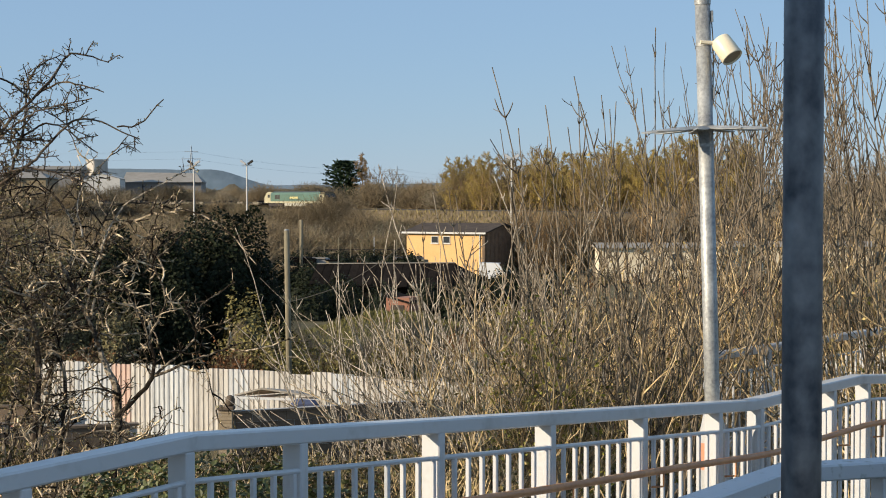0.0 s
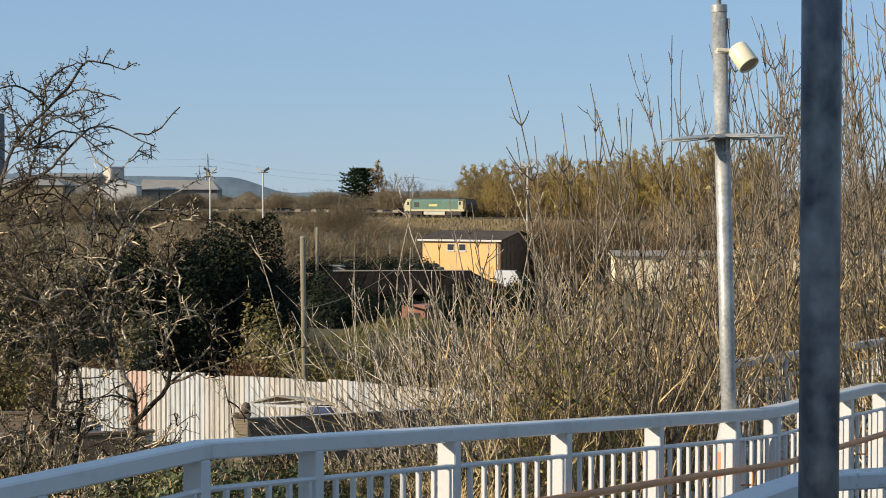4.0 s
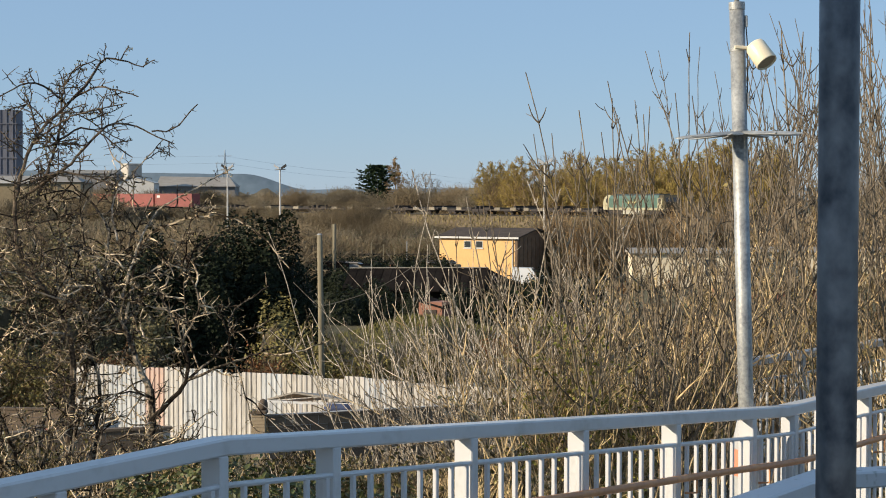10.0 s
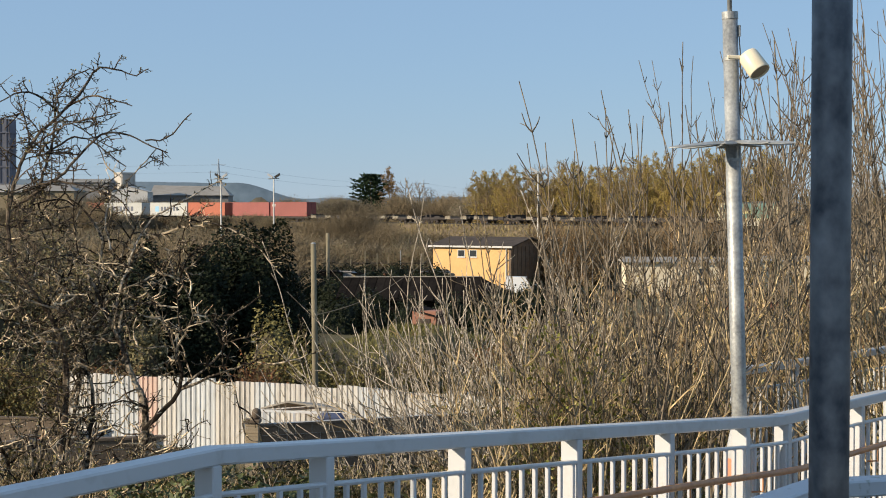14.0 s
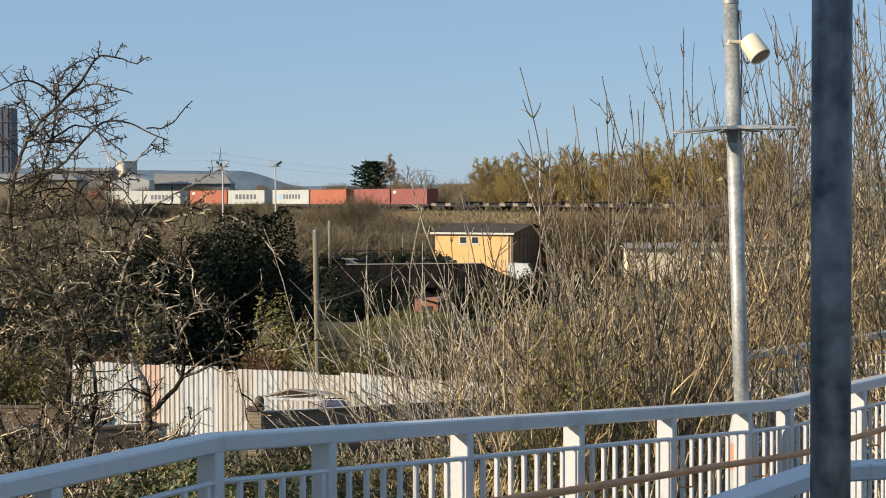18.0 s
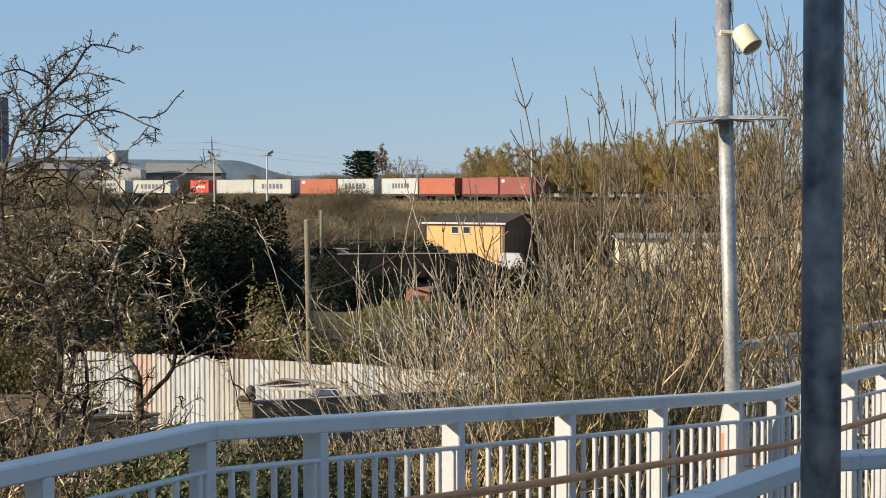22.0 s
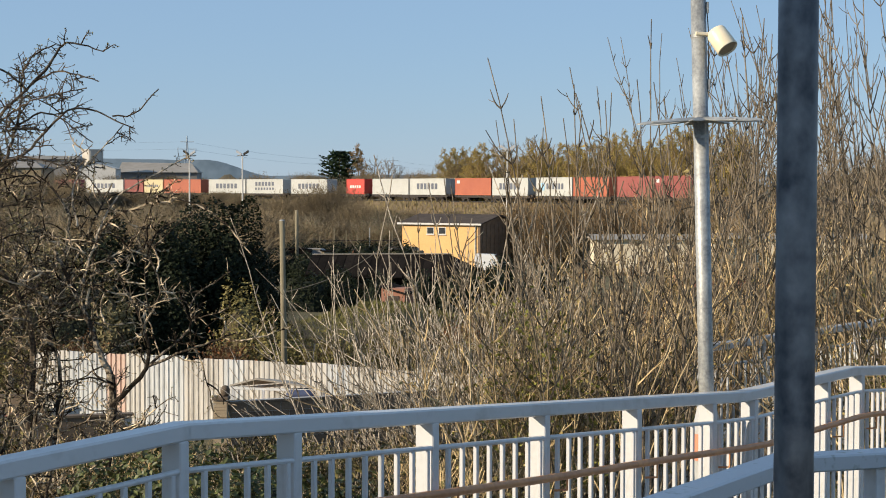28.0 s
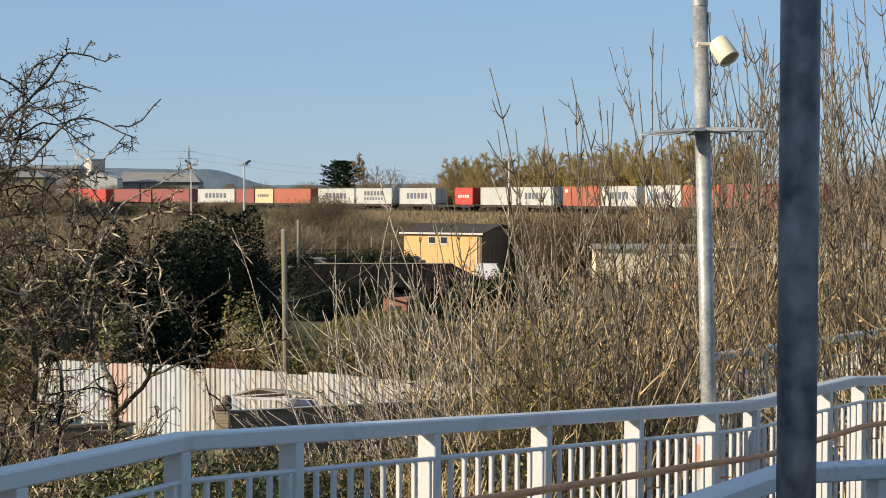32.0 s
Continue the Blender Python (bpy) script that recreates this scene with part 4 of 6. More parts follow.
def build_works():
    """Warehouses and silos of the works beyond the railway."""
    t = thing("warehouse", pose(-106, 556, 0, 0, 0, 4), "long grey warehouse with a low weathered roof", "warehouse", "works buildings")
    part("wall", Geo().box(0, 25.5, 0, 22, 0, 12.1), SHED_DARK, t)
    part("roof", Geo().add([(-0.5, -1, 12.1), (26, -1, 12.1), (23, 11, 15.3), (-0.5, 11, 15.6), (-0.5, 23, 12.1), (26, 23, 12.1)],
                           [(0, 1, 2, 3), (3, 2, 5, 4), (1, 5, 2), (0, 3, 4)]), SHED_TOP, t)
    t = thing("white_shed", pose(-113.4, 528, 0, 0, 0, 3), "white gabled shed of the works", "warehouse", "works buildings")
    part("wall", Geo().add([(0, 0, 0), (11.4, 0, 0), (11.4, 0, 13.0), (4.5, 0, 14.8), (0, 0, 13.0), (0, 12, 0), (11.4, 12, 0), (11.4, 12, 13.0), (4.5, 12, 14.8), (0, 12, 13.0)],
                           [(0, 1, 2, 3, 4), (9, 8, 7, 6, 5), (0, 5, 6, 1), (1, 6, 7, 2), (4, 9, 5, 0)]), PALE_WALL, t)
    part("roof", Geo().add([(-0.4, -0.4, 12.95), (4.5, -0.4, 15), (11.8, -0.4, 12.95), (-0.4, 12.4, 12.95), (4.5, 12.4, 15), (11.8, 12.4, 12.95)], [(0, 1, 4, 3), (1, 2, 5, 4)]), PALE_WALL, t)
    t = thing("works_building", pose(-136, 545, 0, 0, 0, 3), "dark flat-roofed works building beside the silos", "warehouse", "works buildings")
    part("wall", Geo().box(0, 18, 0, 20, 0, 16.2), SHED_DARK, t)
    part("roof_edge", Geo().box(-0.5, 18.5, -0.5, 20.5, 16.2, 17.3), STEEL_SHED, t)
    t = thing("works_building", pose(-101, 340, 0, 0, 0, 5), "long tan works building with a pale roof edge", "warehouse", "works buildings")
    part("wall", Geo().box(0, 20.0, 0, 18, 0, 11.0), TAN_WALL, t)
    part("roof", Geo().add([(-0.4, -0.4, 11.0), (20.4, -0.4, 11.0), (17.4, 9, 12.4), (-0.4, 9, 12.4), (-0.4, 18.4, 11.0), (20.4, 18.4, 11.0)],
                           [(0, 1, 2, 3), (3, 2, 5, 4), (1, 5, 2), (0, 3, 4)]), SHED_TOP, t)
    part("roof_edge", Geo().box(-0.5, 14.5, -0.55, -0.42, 10.7, 11.3), PALE_WALL, t)
    for k in range(4):
        part("cladding_rib", Geo().box(2 + 4.4 * k, 2.2 + 4.4 * k, -0.1, -0.003, 0, 10.9), TAN_WALL, t)
    t = thing("silo", pose(-113.2, 548, 0, 0, 0, 38), "square concrete silo tower of the works", "silo")
    part("shaft", Geo().block(-2.6, 2.6, -2.6, 2.6, 0, 19.0, 0.2), SILO, t)
    part("cap", Geo().block(-2.8, 2.8, -2.8, 2.8, 19.0, 19.5, 0.1), SILO, t)
    for k in range(4):
        part("rib", Geo().box(-2.2 + 1.35 * k, -1.9 + 1.35 * k, -2.75, -2.605, 0, 19.0), SILO, t)
    t = thing("tower_block", pose(-118, 400, 0), "tall grey tower of the works", "tower", "works buildings")
    part("wall", Geo().box(0, 7.6, 0, 6, 0, 29), TOWER, t)
    for k in range(5):
        part("rib", Geo().box(0.7 + 1.5 * k, 0.95 + 1.5 * k, -0.18, -0.003, 0, 29), TOWER, t)
    for k in range(6):
        part("band", Geo().box(-0.25, 7.85, -0.25, 6.25, 5 + 4.1 * k, 5.3 + 4.1 * k), TOWER, t)


build_works()


# ---- plants ----
def wander(p, d, length, steps, bend, lift=0.0):
    """A slightly crooked line of points."""
    pts = [p]
    for i in range(steps):
        d = (d + any_way() * bend + Vector((0, 0, lift))).normalized()
        p = p + d * (length / steps)
        pts.append(p)
    return pts


def taper(r0, r1, n):
    return [r0 + (r1 - r0) * i / (n - 1) for i in range(n)]


def along(pts, k):
    i = min(int(k * (len(pts) - 1)), len(pts) - 2)
    f = k * (len(pts) - 1) - i
    return pts[i].lerp(pts[i + 1], f), (pts[i + 1] - pts[i]).normalized()


def scatter(templates, spots):
    """First use of each template is the template itself, then copies."""
    used = set()
    for i, m in enumerate(spots):
        ob = templates[i % len(templates)]
        if ob.name in used:
            copy_thing(ob, m)
        else:
            used.add(ob.name)
            ob.matrix_basis = m


def stand(x, y, turn, lean=0.0):
    return pose(x, y, ground_height(x, y), rnd(-lean, lean), rnd(-lean, lean), turn)


def whip_sapling(stems, height, spread, pairs, label, bark, twig, group, r0=0.013, tip=0.005, bend=0.05, side=0.5, leaf=0.0):
    """Straight young stems with short opposite side shoots that turn upwards."""
    t = thing("bare_sapling", Matrix.Identity(4), label, "sapling", group)
    twigs, leaves = Geo(), Geo()
    for i in range(stems):
        a = 2 * math.pi * (i + rnd(0, 0.7)) / stems
        h = height * (1.0 if i == 0 else rnd(0.6, 0.98))
        pts = wander(Vector((math.cos(a) * 0.1, math.sin(a) * 0.1, -0.25)), Vector((math.cos(a) * spread, math.sin(a) * spread, 1)).normalized(), h, 14, bend, 0.03)
        part("stem", Geo().tube(pts, taper(r0 * rnd(0.75, 1.2), tip, len(pts)), 5), bark, t)
        for j in range(pairs + 2):
            k = 0.42 + 0.55 * (j + rnd(0.1, 0.9)) / (pairs + 2)
            p, d = along(pts, k)
            s = any_way().cross(d).normalized()
            for w in (s, -s):
                if rnd(0, 1) < 0.3:
                    continue
                ln = side * (1.1 - k) * rnd(0.3, 1.4)
                q = wander(p, (d * 0.7 + w * 0.75).normalized(), ln, 5, 0.14, 0.16)
                twigs.tube(q, taper(min(r0 * 0.62, 0.0075), tip * 0.75, 6), 4)
                for m in range(int(ln * 5)):
                    e, f = along(q, rnd(0.15, 0.95))
                    u = wander(e, (f + any_way().cross(f).normalized() * 0.9).normalized(), rnd(0.04, 0.2), 3, 0.2, 0.12)
                    twigs.tube(u, taper(0.0045, 0.003, 4), 3)
                    if rnd(0, 1) < leaf:
                        leaves.leaf(u[-1], any_way(), any_way(), rnd(0.03, 0.06), 0.03)
    tagged(part("twig_mass", twigs, twig, t), kind="stuff")
    if leaves.f:
        tagged(part("foliage", leaves, LEAF_TAN, t, "few withered leaves"), kind="stuff")
    return t


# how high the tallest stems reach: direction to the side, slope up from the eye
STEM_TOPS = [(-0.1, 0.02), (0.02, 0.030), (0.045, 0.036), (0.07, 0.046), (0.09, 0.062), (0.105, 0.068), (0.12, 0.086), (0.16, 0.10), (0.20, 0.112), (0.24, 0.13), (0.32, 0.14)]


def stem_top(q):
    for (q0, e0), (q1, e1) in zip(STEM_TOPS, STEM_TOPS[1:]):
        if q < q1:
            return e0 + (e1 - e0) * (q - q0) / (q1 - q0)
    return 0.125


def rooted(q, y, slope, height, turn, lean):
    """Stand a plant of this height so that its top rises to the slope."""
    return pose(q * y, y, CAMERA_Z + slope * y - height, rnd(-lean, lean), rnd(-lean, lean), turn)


def fan_sapling(stems, height, spread, shoots, label, bark, twig, group, r0=0.012, tip=0.005, side=0.8, leaf=0.0, leaf_mat=None, bend=0.06):
    """A coppiced clump: long stems that start aslant, bend upwards and carry ascending shoots with blunt ends."""
    t = thing("bare_sapling", Matrix.Identity(4), label, "sapling", group)
    twigs, leaves = Geo(), Geo()
    for i in range(stems):
        f = (i + rnd(0.1, 0.9)) / stems
        d = Vector((-1.25 * spread + 1.7 * spread * f, rnd(-0.25, 0.25), 1)).normalized()
        h = height * rnd(0.7, 1.05)
        pts = wander(Vector((rnd(-0.15, 0.15), rnd(-0.15, 0.15), -0.3)), d, h, 13, bend, 0.018)
        r = r0 * rnd(0.7, 1.25)
        part("stem", Geo().tube(pts, taper(r, tip, len(pts)), 5), bark, t)
        for j in range(shoots):
            k = 0.2 + 0.75 * (j + rnd(0.1, 0.9)) / shoots
            p, w = along(pts, k)
            o = (w + any_way().cross(w).normalized() * rnd(0.55, 1.05)).normalized()
            ln = side * (1.15 - k) * rnd(0.5, 1.4)
            q = wander(p, o, ln, 6, 0.13, 0.06)
            twigs.tube(q, taper(min(r * 0.65, 0.0085), tip * 0.8, 7), 4)
            for m in range(int(ln * 5)):
                e, g = along(q, rnd(0.15, 0.95))
                u = wander(e, (g + any_way().cross(g).normalized() * 0.8).normalized(), rnd(0.06, 0.28), 3, 0.16, 0.1)
                twigs.tube(u, taper(0.0048, 0.0036, 4), 3)
                if leaf_mat and rnd(0, 1) < leaf:
                    leaves.leaf(u[-1], any_way(), any_way(), rnd(0.03, 0.06), 0.03)
                if leaf_mat and rnd(0, 1) < leaf:
                    leaves.leaf(u[1], any_way(), any_way(), rnd(0.03, 0.06), 0.03)
    tagged(part("twig_mass", twigs, twig, t), kind="stuff")
    if leaves.f:
        tagged(part("foliage", leaves, leaf_mat, t, "few withered leaves"), kind="stuff")
    return t


def plant_thicket():
    random.seed(11)
    g = "bare thicket behind the ramp"
    tall = [whip_sapling(3, 5.2, 0.11, 5, "tall bare ash sapling with upright grey-brown stems", TWIG_TALL, TWIG_TALL, g, 0.0115, 0.0046, 0.085, 1.1, 0.05) for _ in range(8)]
    low = [fan_sapling(7, 4.0, 0.6, 7, "coppiced brown sapling clump leaning one way", BARK_OLIVE, TWIG_BROWN, g, 0.0150, 0.0044, 1.0, 0.3, LEAF_TAN, bend=0.11) for _ in range(6)]
    pale = [fan_sapling(5, 3.2, 0.85, 7, "pale grey-stemmed bare sapling fan", BARK_PALE, BARK_PALE, "pale saplings below the ramp", 0.0085, 0.0036, 0.9, bend=0.17) for _ in range(6)]
    lone = [whip_sapling(2, 4.9, 0.14, 3, "tall thin pale sapling below the ramp", BARK_PALE, BARK_PALE, "pale saplings below the ramp", 0.011, 0.005, 0.17, 0.5) for _ in range(3)]
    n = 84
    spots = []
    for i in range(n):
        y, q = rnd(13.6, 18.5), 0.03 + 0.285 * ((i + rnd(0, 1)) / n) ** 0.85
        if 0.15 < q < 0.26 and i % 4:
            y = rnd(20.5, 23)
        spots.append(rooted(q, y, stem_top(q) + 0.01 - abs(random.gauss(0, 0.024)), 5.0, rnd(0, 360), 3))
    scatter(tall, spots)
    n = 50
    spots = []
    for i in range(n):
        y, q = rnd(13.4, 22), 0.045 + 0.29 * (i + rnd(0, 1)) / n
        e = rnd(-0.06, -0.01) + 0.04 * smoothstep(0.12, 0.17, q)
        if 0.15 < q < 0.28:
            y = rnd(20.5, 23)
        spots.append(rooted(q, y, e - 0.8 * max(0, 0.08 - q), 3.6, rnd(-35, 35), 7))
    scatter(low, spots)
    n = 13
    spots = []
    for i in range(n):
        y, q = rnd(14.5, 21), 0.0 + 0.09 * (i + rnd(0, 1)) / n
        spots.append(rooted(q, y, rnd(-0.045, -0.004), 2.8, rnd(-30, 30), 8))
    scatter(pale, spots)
    thin = [fan_sapling(4, 3.4, 0.5, 3, "thin pale sapling stems rising before the yards", BARK_PALE, BARK_PALE, "thin saplings below the ramp", 0.0070, 0.0036, 0.5, bend=0.15) for _ in range(5)]
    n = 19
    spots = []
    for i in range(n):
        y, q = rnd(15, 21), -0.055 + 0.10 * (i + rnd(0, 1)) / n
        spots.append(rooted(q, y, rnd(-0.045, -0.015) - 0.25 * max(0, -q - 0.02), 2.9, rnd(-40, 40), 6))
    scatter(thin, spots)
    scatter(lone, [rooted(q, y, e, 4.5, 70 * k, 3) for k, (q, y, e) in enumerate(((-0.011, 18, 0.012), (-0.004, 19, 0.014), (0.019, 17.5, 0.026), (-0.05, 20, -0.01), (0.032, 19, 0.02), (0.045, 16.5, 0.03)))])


plant_thicket()


def spline(ctrl, step=0.055, crook=0.012):
    """A smooth line through a few control points, made crooked like old hawthorn wood."""
    c = [Vector(p) for p in ctrl]
    c = [c[0] * 2 - c[1]] + c + [c[-1] * 2 - c[-2]]
    pts = []
    for a, b, d, e in zip(c, c[1:], c[2:], c[3:]):
        n = max(2, int((d - b).length / step))
        for k in range(n):
            u = k / n
            p = 0.5 * (2 * b + (d - a) * u + (2 * a - 5 * b + 4 * d - e) * u * u + (3 * b - a - 3 * d + e) * u ** 3)
            pts.append(p + any_way() * crook * rnd(0.2, 1.0))
    return pts + [c[-2]]


class Hawthorn:
    """A crooked tree: boughs through control points, then branches, thorny twigs, spurs and small leaves."""

    def __init__(self, x, y, label, seed, twig_mat=None):
        random.seed(seed)
        self.twig_mat = twig_mat or TWIG_DARK
        self.t = thing("hawthorn_tree", pose(x, y, ground_height(x, y)), label, "tree", "hawthorns beside the ramp")
        self.twigs, self.leaves = Geo(), Geo()

    def spur(self, a, b, leafy):
        o = (b * 0.5 + any_way().cross(b).normalized() * rnd(0.7, 1.3)).normalized()
        q = wander(a, o, rnd(0.02, 0.06) if rnd(0, 1) < 0.75 else rnd(0.06, 0.12), 3, 0.18)
        self.twigs.tube(q, taper(0.0036, 0.0020, 4), 3, False)
        for k in range(int(leafy + rnd(0, 1))):
            self.leaves.leaf(q[3] if k < 2 else q[2], any_way(), any_way(), rnd(0.010, 0.021), 0.013)

    def twig(self, a, b, length, leafy, thick, lift, sub=True):
        bend = 0.24 if thick < 1 else 0.36
        q = wander(a, (b * 0.45 + any_way().cross(b).normalized()).normalized(), length, 5 if thick < 1 else 8, bend, lift)
        self.twigs.tube(q, taper(0.0062 * thick, 0.0034, len(q)), 4, False)
        for _ in range(int(length * (28 if thick < 1 else 13)) + 3):
            self.spur(*along(q, rnd(0.15, 0.99)), leafy)
        if sub and length > 0.22:
            for _ in range(2):
                self.twig(*along(q, rnd(0.3, 0.9)), length * rnd(0.4, 0.6), leafy, thick, lift, False)

    def bough(self, r, *ctrl, tip=0.0045, twigs=5.0, leafy=1.0, reach=0.46, bark=None, thick=1.1, lift=0.02):
        q = spline(ctrl)
        part("limb", Geo().tube(q, taper(r, max(tip, r * 0.28), len(q)), 7 if r > 0.012 else 5, False), bark or BARK_DARK, self.t)
        ln = sum((b - a).length for a, b in zip(q, q[1:]))
        low = 0.35 if r > 0.018 else 0.06
        for _ in range(int(ln * twigs * (1.9 if thick < 1 else 1.35))):
            self.twig(*along(q, rnd(low, 0.99)), reach * rnd(0.35, 1.3), leafy, thick, lift)
        for _ in range(int(ln * 16)):
            self.spur(*along(q, rnd(low, 0.99)), leafy)

    def done(self):
        tagged(part("twig_mass", self.twigs, self.twig_mat, self.t), kind="stuff")
        tagged(part("foliage", self.leaves, LEAF_SPUR, self.t, "small sparse olive leaves"), kind="stuff")


def plant_hawthorns():
    h = Hawthorn(-2.62, 12.6, "crooked dark hawthorn tree with a forked trunk and thorny twigs", 41)
    h.bough(0.046, (0.01, 0, -0.2), (0.17, 0, 1.11), (0.05, 0.1, 1.51), (-0.09, 0.2, 1.82), (-0.34, 0.3, 2.29), twigs=7)
    h.bough(0.021, (0.15, 0, 1.12), (0.44, -0.1, 1.43), (0.44, -0.2, 1.73), (0.24, -0.2, 2.13), twigs=5.5)
    h.bough(0.013, (0.44, -0.1, 1.43), (0.74, -0.2, 1.56), (1.15, -0.3, 1.71), twigs=5)
    h.bough(0.012, (0.47, -0.1, 1.45), (0.74, 0, 1.71), (0.75, 0.1, 1.92), (1.03, 0.2, 2.13), twigs=4, reach=0.28)
    h.bough(0.010, (0.17, 0, 1.28), (0.06, -0.3, 1.37), (-0.22, -0.4, 1.33), twigs=4)
    # the arching boughs take paler, mixed bark to look caught by the sun
    h.bough(0.0105, (-0.08, 0.2, 1.87), (0.08, 0.2, 2.49), (0.63, 0, 2.67), (0.98, -0.1, 2.55), (1.23, -0.1, 2.27), twigs=5, reach=0.2, bark=TWIG_DARK)
    h.bough(0.012, (-0.12, 0.2, 2.0), (0.06, 0.4, 2.6), (0.34, 0.4, 2.83), (0.69, 0.5, 3.03), twigs=3.2, reach=0.13, bark=BARK_PALE)
    h.bough(0.009, (0.44, -0.2, 1.73), (0.59, -0.4, 2.07), (0.40, -0.4, 2.45), twigs=6)
    h.bough(0.009, (-0.09, 0.2, 1.82), (0.06, 0.5, 2.11), (0.37, 0.5, 2.37), twigs=5)
    h.done()
    h = Hawthorn(-3.3, 12.8, "tall crooked hawthorn tree with long arching dark boughs", 42, BARK_SILHOUETTE)
    h.bough(0.034, (0.02, 0, -0.2), (0.19, 0, 1.62), (-0.20, -0.1, 2.44), (-0.14, 0, 3.17), (0.17, 0.1, 3.57), tip=0.010, twigs=8, leafy=1.4, thick=0.85, lift=-0.02, bark=BARK_SILHOUETTE)
    h.bough(0.013, (0.17, 0.1, 3.57), (0.28, 0.1, 3.68), (0.42, 0.2, 3.89), (0.71, 0.2, 3.83), twigs=6, leafy=2.2, reach=0.13, thick=0.85, lift=-0.02, bark=BARK_SILHOUETTE)
    h.bough(0.014, (-0.07, 0, 2.81), (0.04, 0.2, 3.29), (0.11, 0.2, 3.73), (0.32, 0.3, 3.90), twigs=9, leafy=2.0, reach=0.15, thick=0.85, lift=-0.02, bark=BARK_SILHOUETTE)
    h.bough(0.014, (-0.12, -0.1, 2.85), (0.20, -0.2, 3.04), (0.56, -0.2, 3.37), (1.02, -0.2, 3.22), twigs=2.2, reach=0.14, leafy=0.4, thick=0.85, lift=-0.02, bark=BARK_SILHOUETTE)
    h.bough(0.010, (0.13, 0.1, 3.52), (0.02, 0, 3.65), (-0.12, -0.1, 3.69), (-0.31, -0.2, 3.57), twigs=7, reach=0.15, leafy=0.8, thick=0.85, lift=-0.02, bark=BARK_SILHOUETTE)
    h.bough(0.009, (0.19, 0.1, 3.59), (0.41, 0, 3.66), (0.73, -0.1, 3.58), twigs=3, reach=0.14, leafy=1.0, thick=0.85, lift=-0.02, bark=BARK_SILHOUETTE)
    h.bough(0.009, (0.01, 0.2, 3.24), (0.25, 0.3, 3.36), (0.60, 0.3, 3.13), twigs=3, reach=0.16, leafy=0.6, thick=0.85, lift=-0.02, bark=BARK_SILHOUETTE)
    h.bough(0.010, (-0.13, 0, 2.93), (0.22, -0.3, 3.00), (0.63, -0.3, 2.89), (0.78, -0.3, 2.74), twigs=7, reach=0.15, thick=0.85, lift=-0.02, bark=BARK_SILHOUETTE)
    h.bough(0.007, (0.84, -0.2, 3.32), (1.01, -0.2, 3.33), (1.20, -0.2, 3.52), twigs=1.5, reach=0.08, leafy=0.6, thick=0.85, lift=-0.02, bark=BARK_SILHOUETTE)
    h.bough(0.009, (-0.11, 0, 3.22), (0.27, -0.3, 3.42), (0.68, -0.3, 3.52), twigs=8, reach=0.15, leafy=1.6, thick=0.85, lift=-0.02, bark=BARK_SILHOUETTE)
    h.bough(0.008, (0.54, 0, 2.48), (0.46, 0.3, 2.83), (0.84, 0.3, 3.27), twigs=3, reach=0.16, bark=BARK_PALE, thick=0.85, lift=-0.02)
    h.done()
    h = Hawthorn(-3.0, 12.9, "leaning hawthorn tree with a tangle of pale sunlit twigs", 43)
    h.bough(0.026, (-0.09, 0, -0.2), (0.08, 0, 1.27), (-0.02, 0.1, 1.61), (0.07, 0.1, 2.0), (0.14, 0.1, 2.57), twigs=6)
    h.bough(0.013, (0.06, 0.1, 1.87), (-0.21, -0.2, 2.06), (-0.61, -0.3, 2.16), twigs=8, bark=BARK_PALE)
    h.bough(0.013, (-0.01, 0.1, 1.56), (-0.14, -0.3, 1.79), (-0.41, -0.4, 1.74), twigs=8, bark=BARK_PALE)
    h.bough(0.012, (0.07, 0.1, 2.0), (0.41, -0.3, 2.20), (0.66, -0.4, 2.29), twigs=6)
    h.bough(0.012, (0.14, 0.1, 2.35), (-0.06, -0.3, 2.45), (-0.48, -0.3, 2.33), twigs=9)
    h.bough(0.012, (0.14, 0.1, 2.57), (-0.11, 0.3, 2.84), (-0.50, 0.4, 2.88), twigs=8)
    h.done()
    h = Hawthorn(-3.6, 13.3, "dense hawthorn tree with olive leaves behind the others", 44)
    for k in range(7):
        a = k * 0.9 + rnd(0, 0.5)
        d = Vector((math.cos(a) * 0.55 - 0.1, math.sin(a) * 0.4, 1.0))
        p = d * rnd(0.6, 0.9)
        e = d * rnd(2.0, 2.7) + any_way() * 0.3
        h.bough(0.022, (d.x * 0.1, d.y * 0.1, -0.2), tuple(p), tuple(p.lerp(e, 0.5) + any_way() * 0.2), tuple(e), twigs=6, leafy=2.0, reach=0.42)
    h.done()
    h = Hawthorn(-2.9, 11.6, "low spreading hawthorn with pale sunlit twigs", 45)
    for k in range(6):
        a = 1.05 * k + rnd(0, 0.4)
        d = Vector((math.cos(a) * 0.75 - 0.25, math.sin(a) * 0.5, 0.9))
        e = d * rnd(1.1, 1.7) + any_way() * 0.25
        h.bough(0.016, (d.x * 0.1, d.y * 0.1, -0.2), tuple(d * 0.5), tuple(e), twigs=7, leafy=1.2, reach=0.36)
    h.done()


plant_hawthorns()


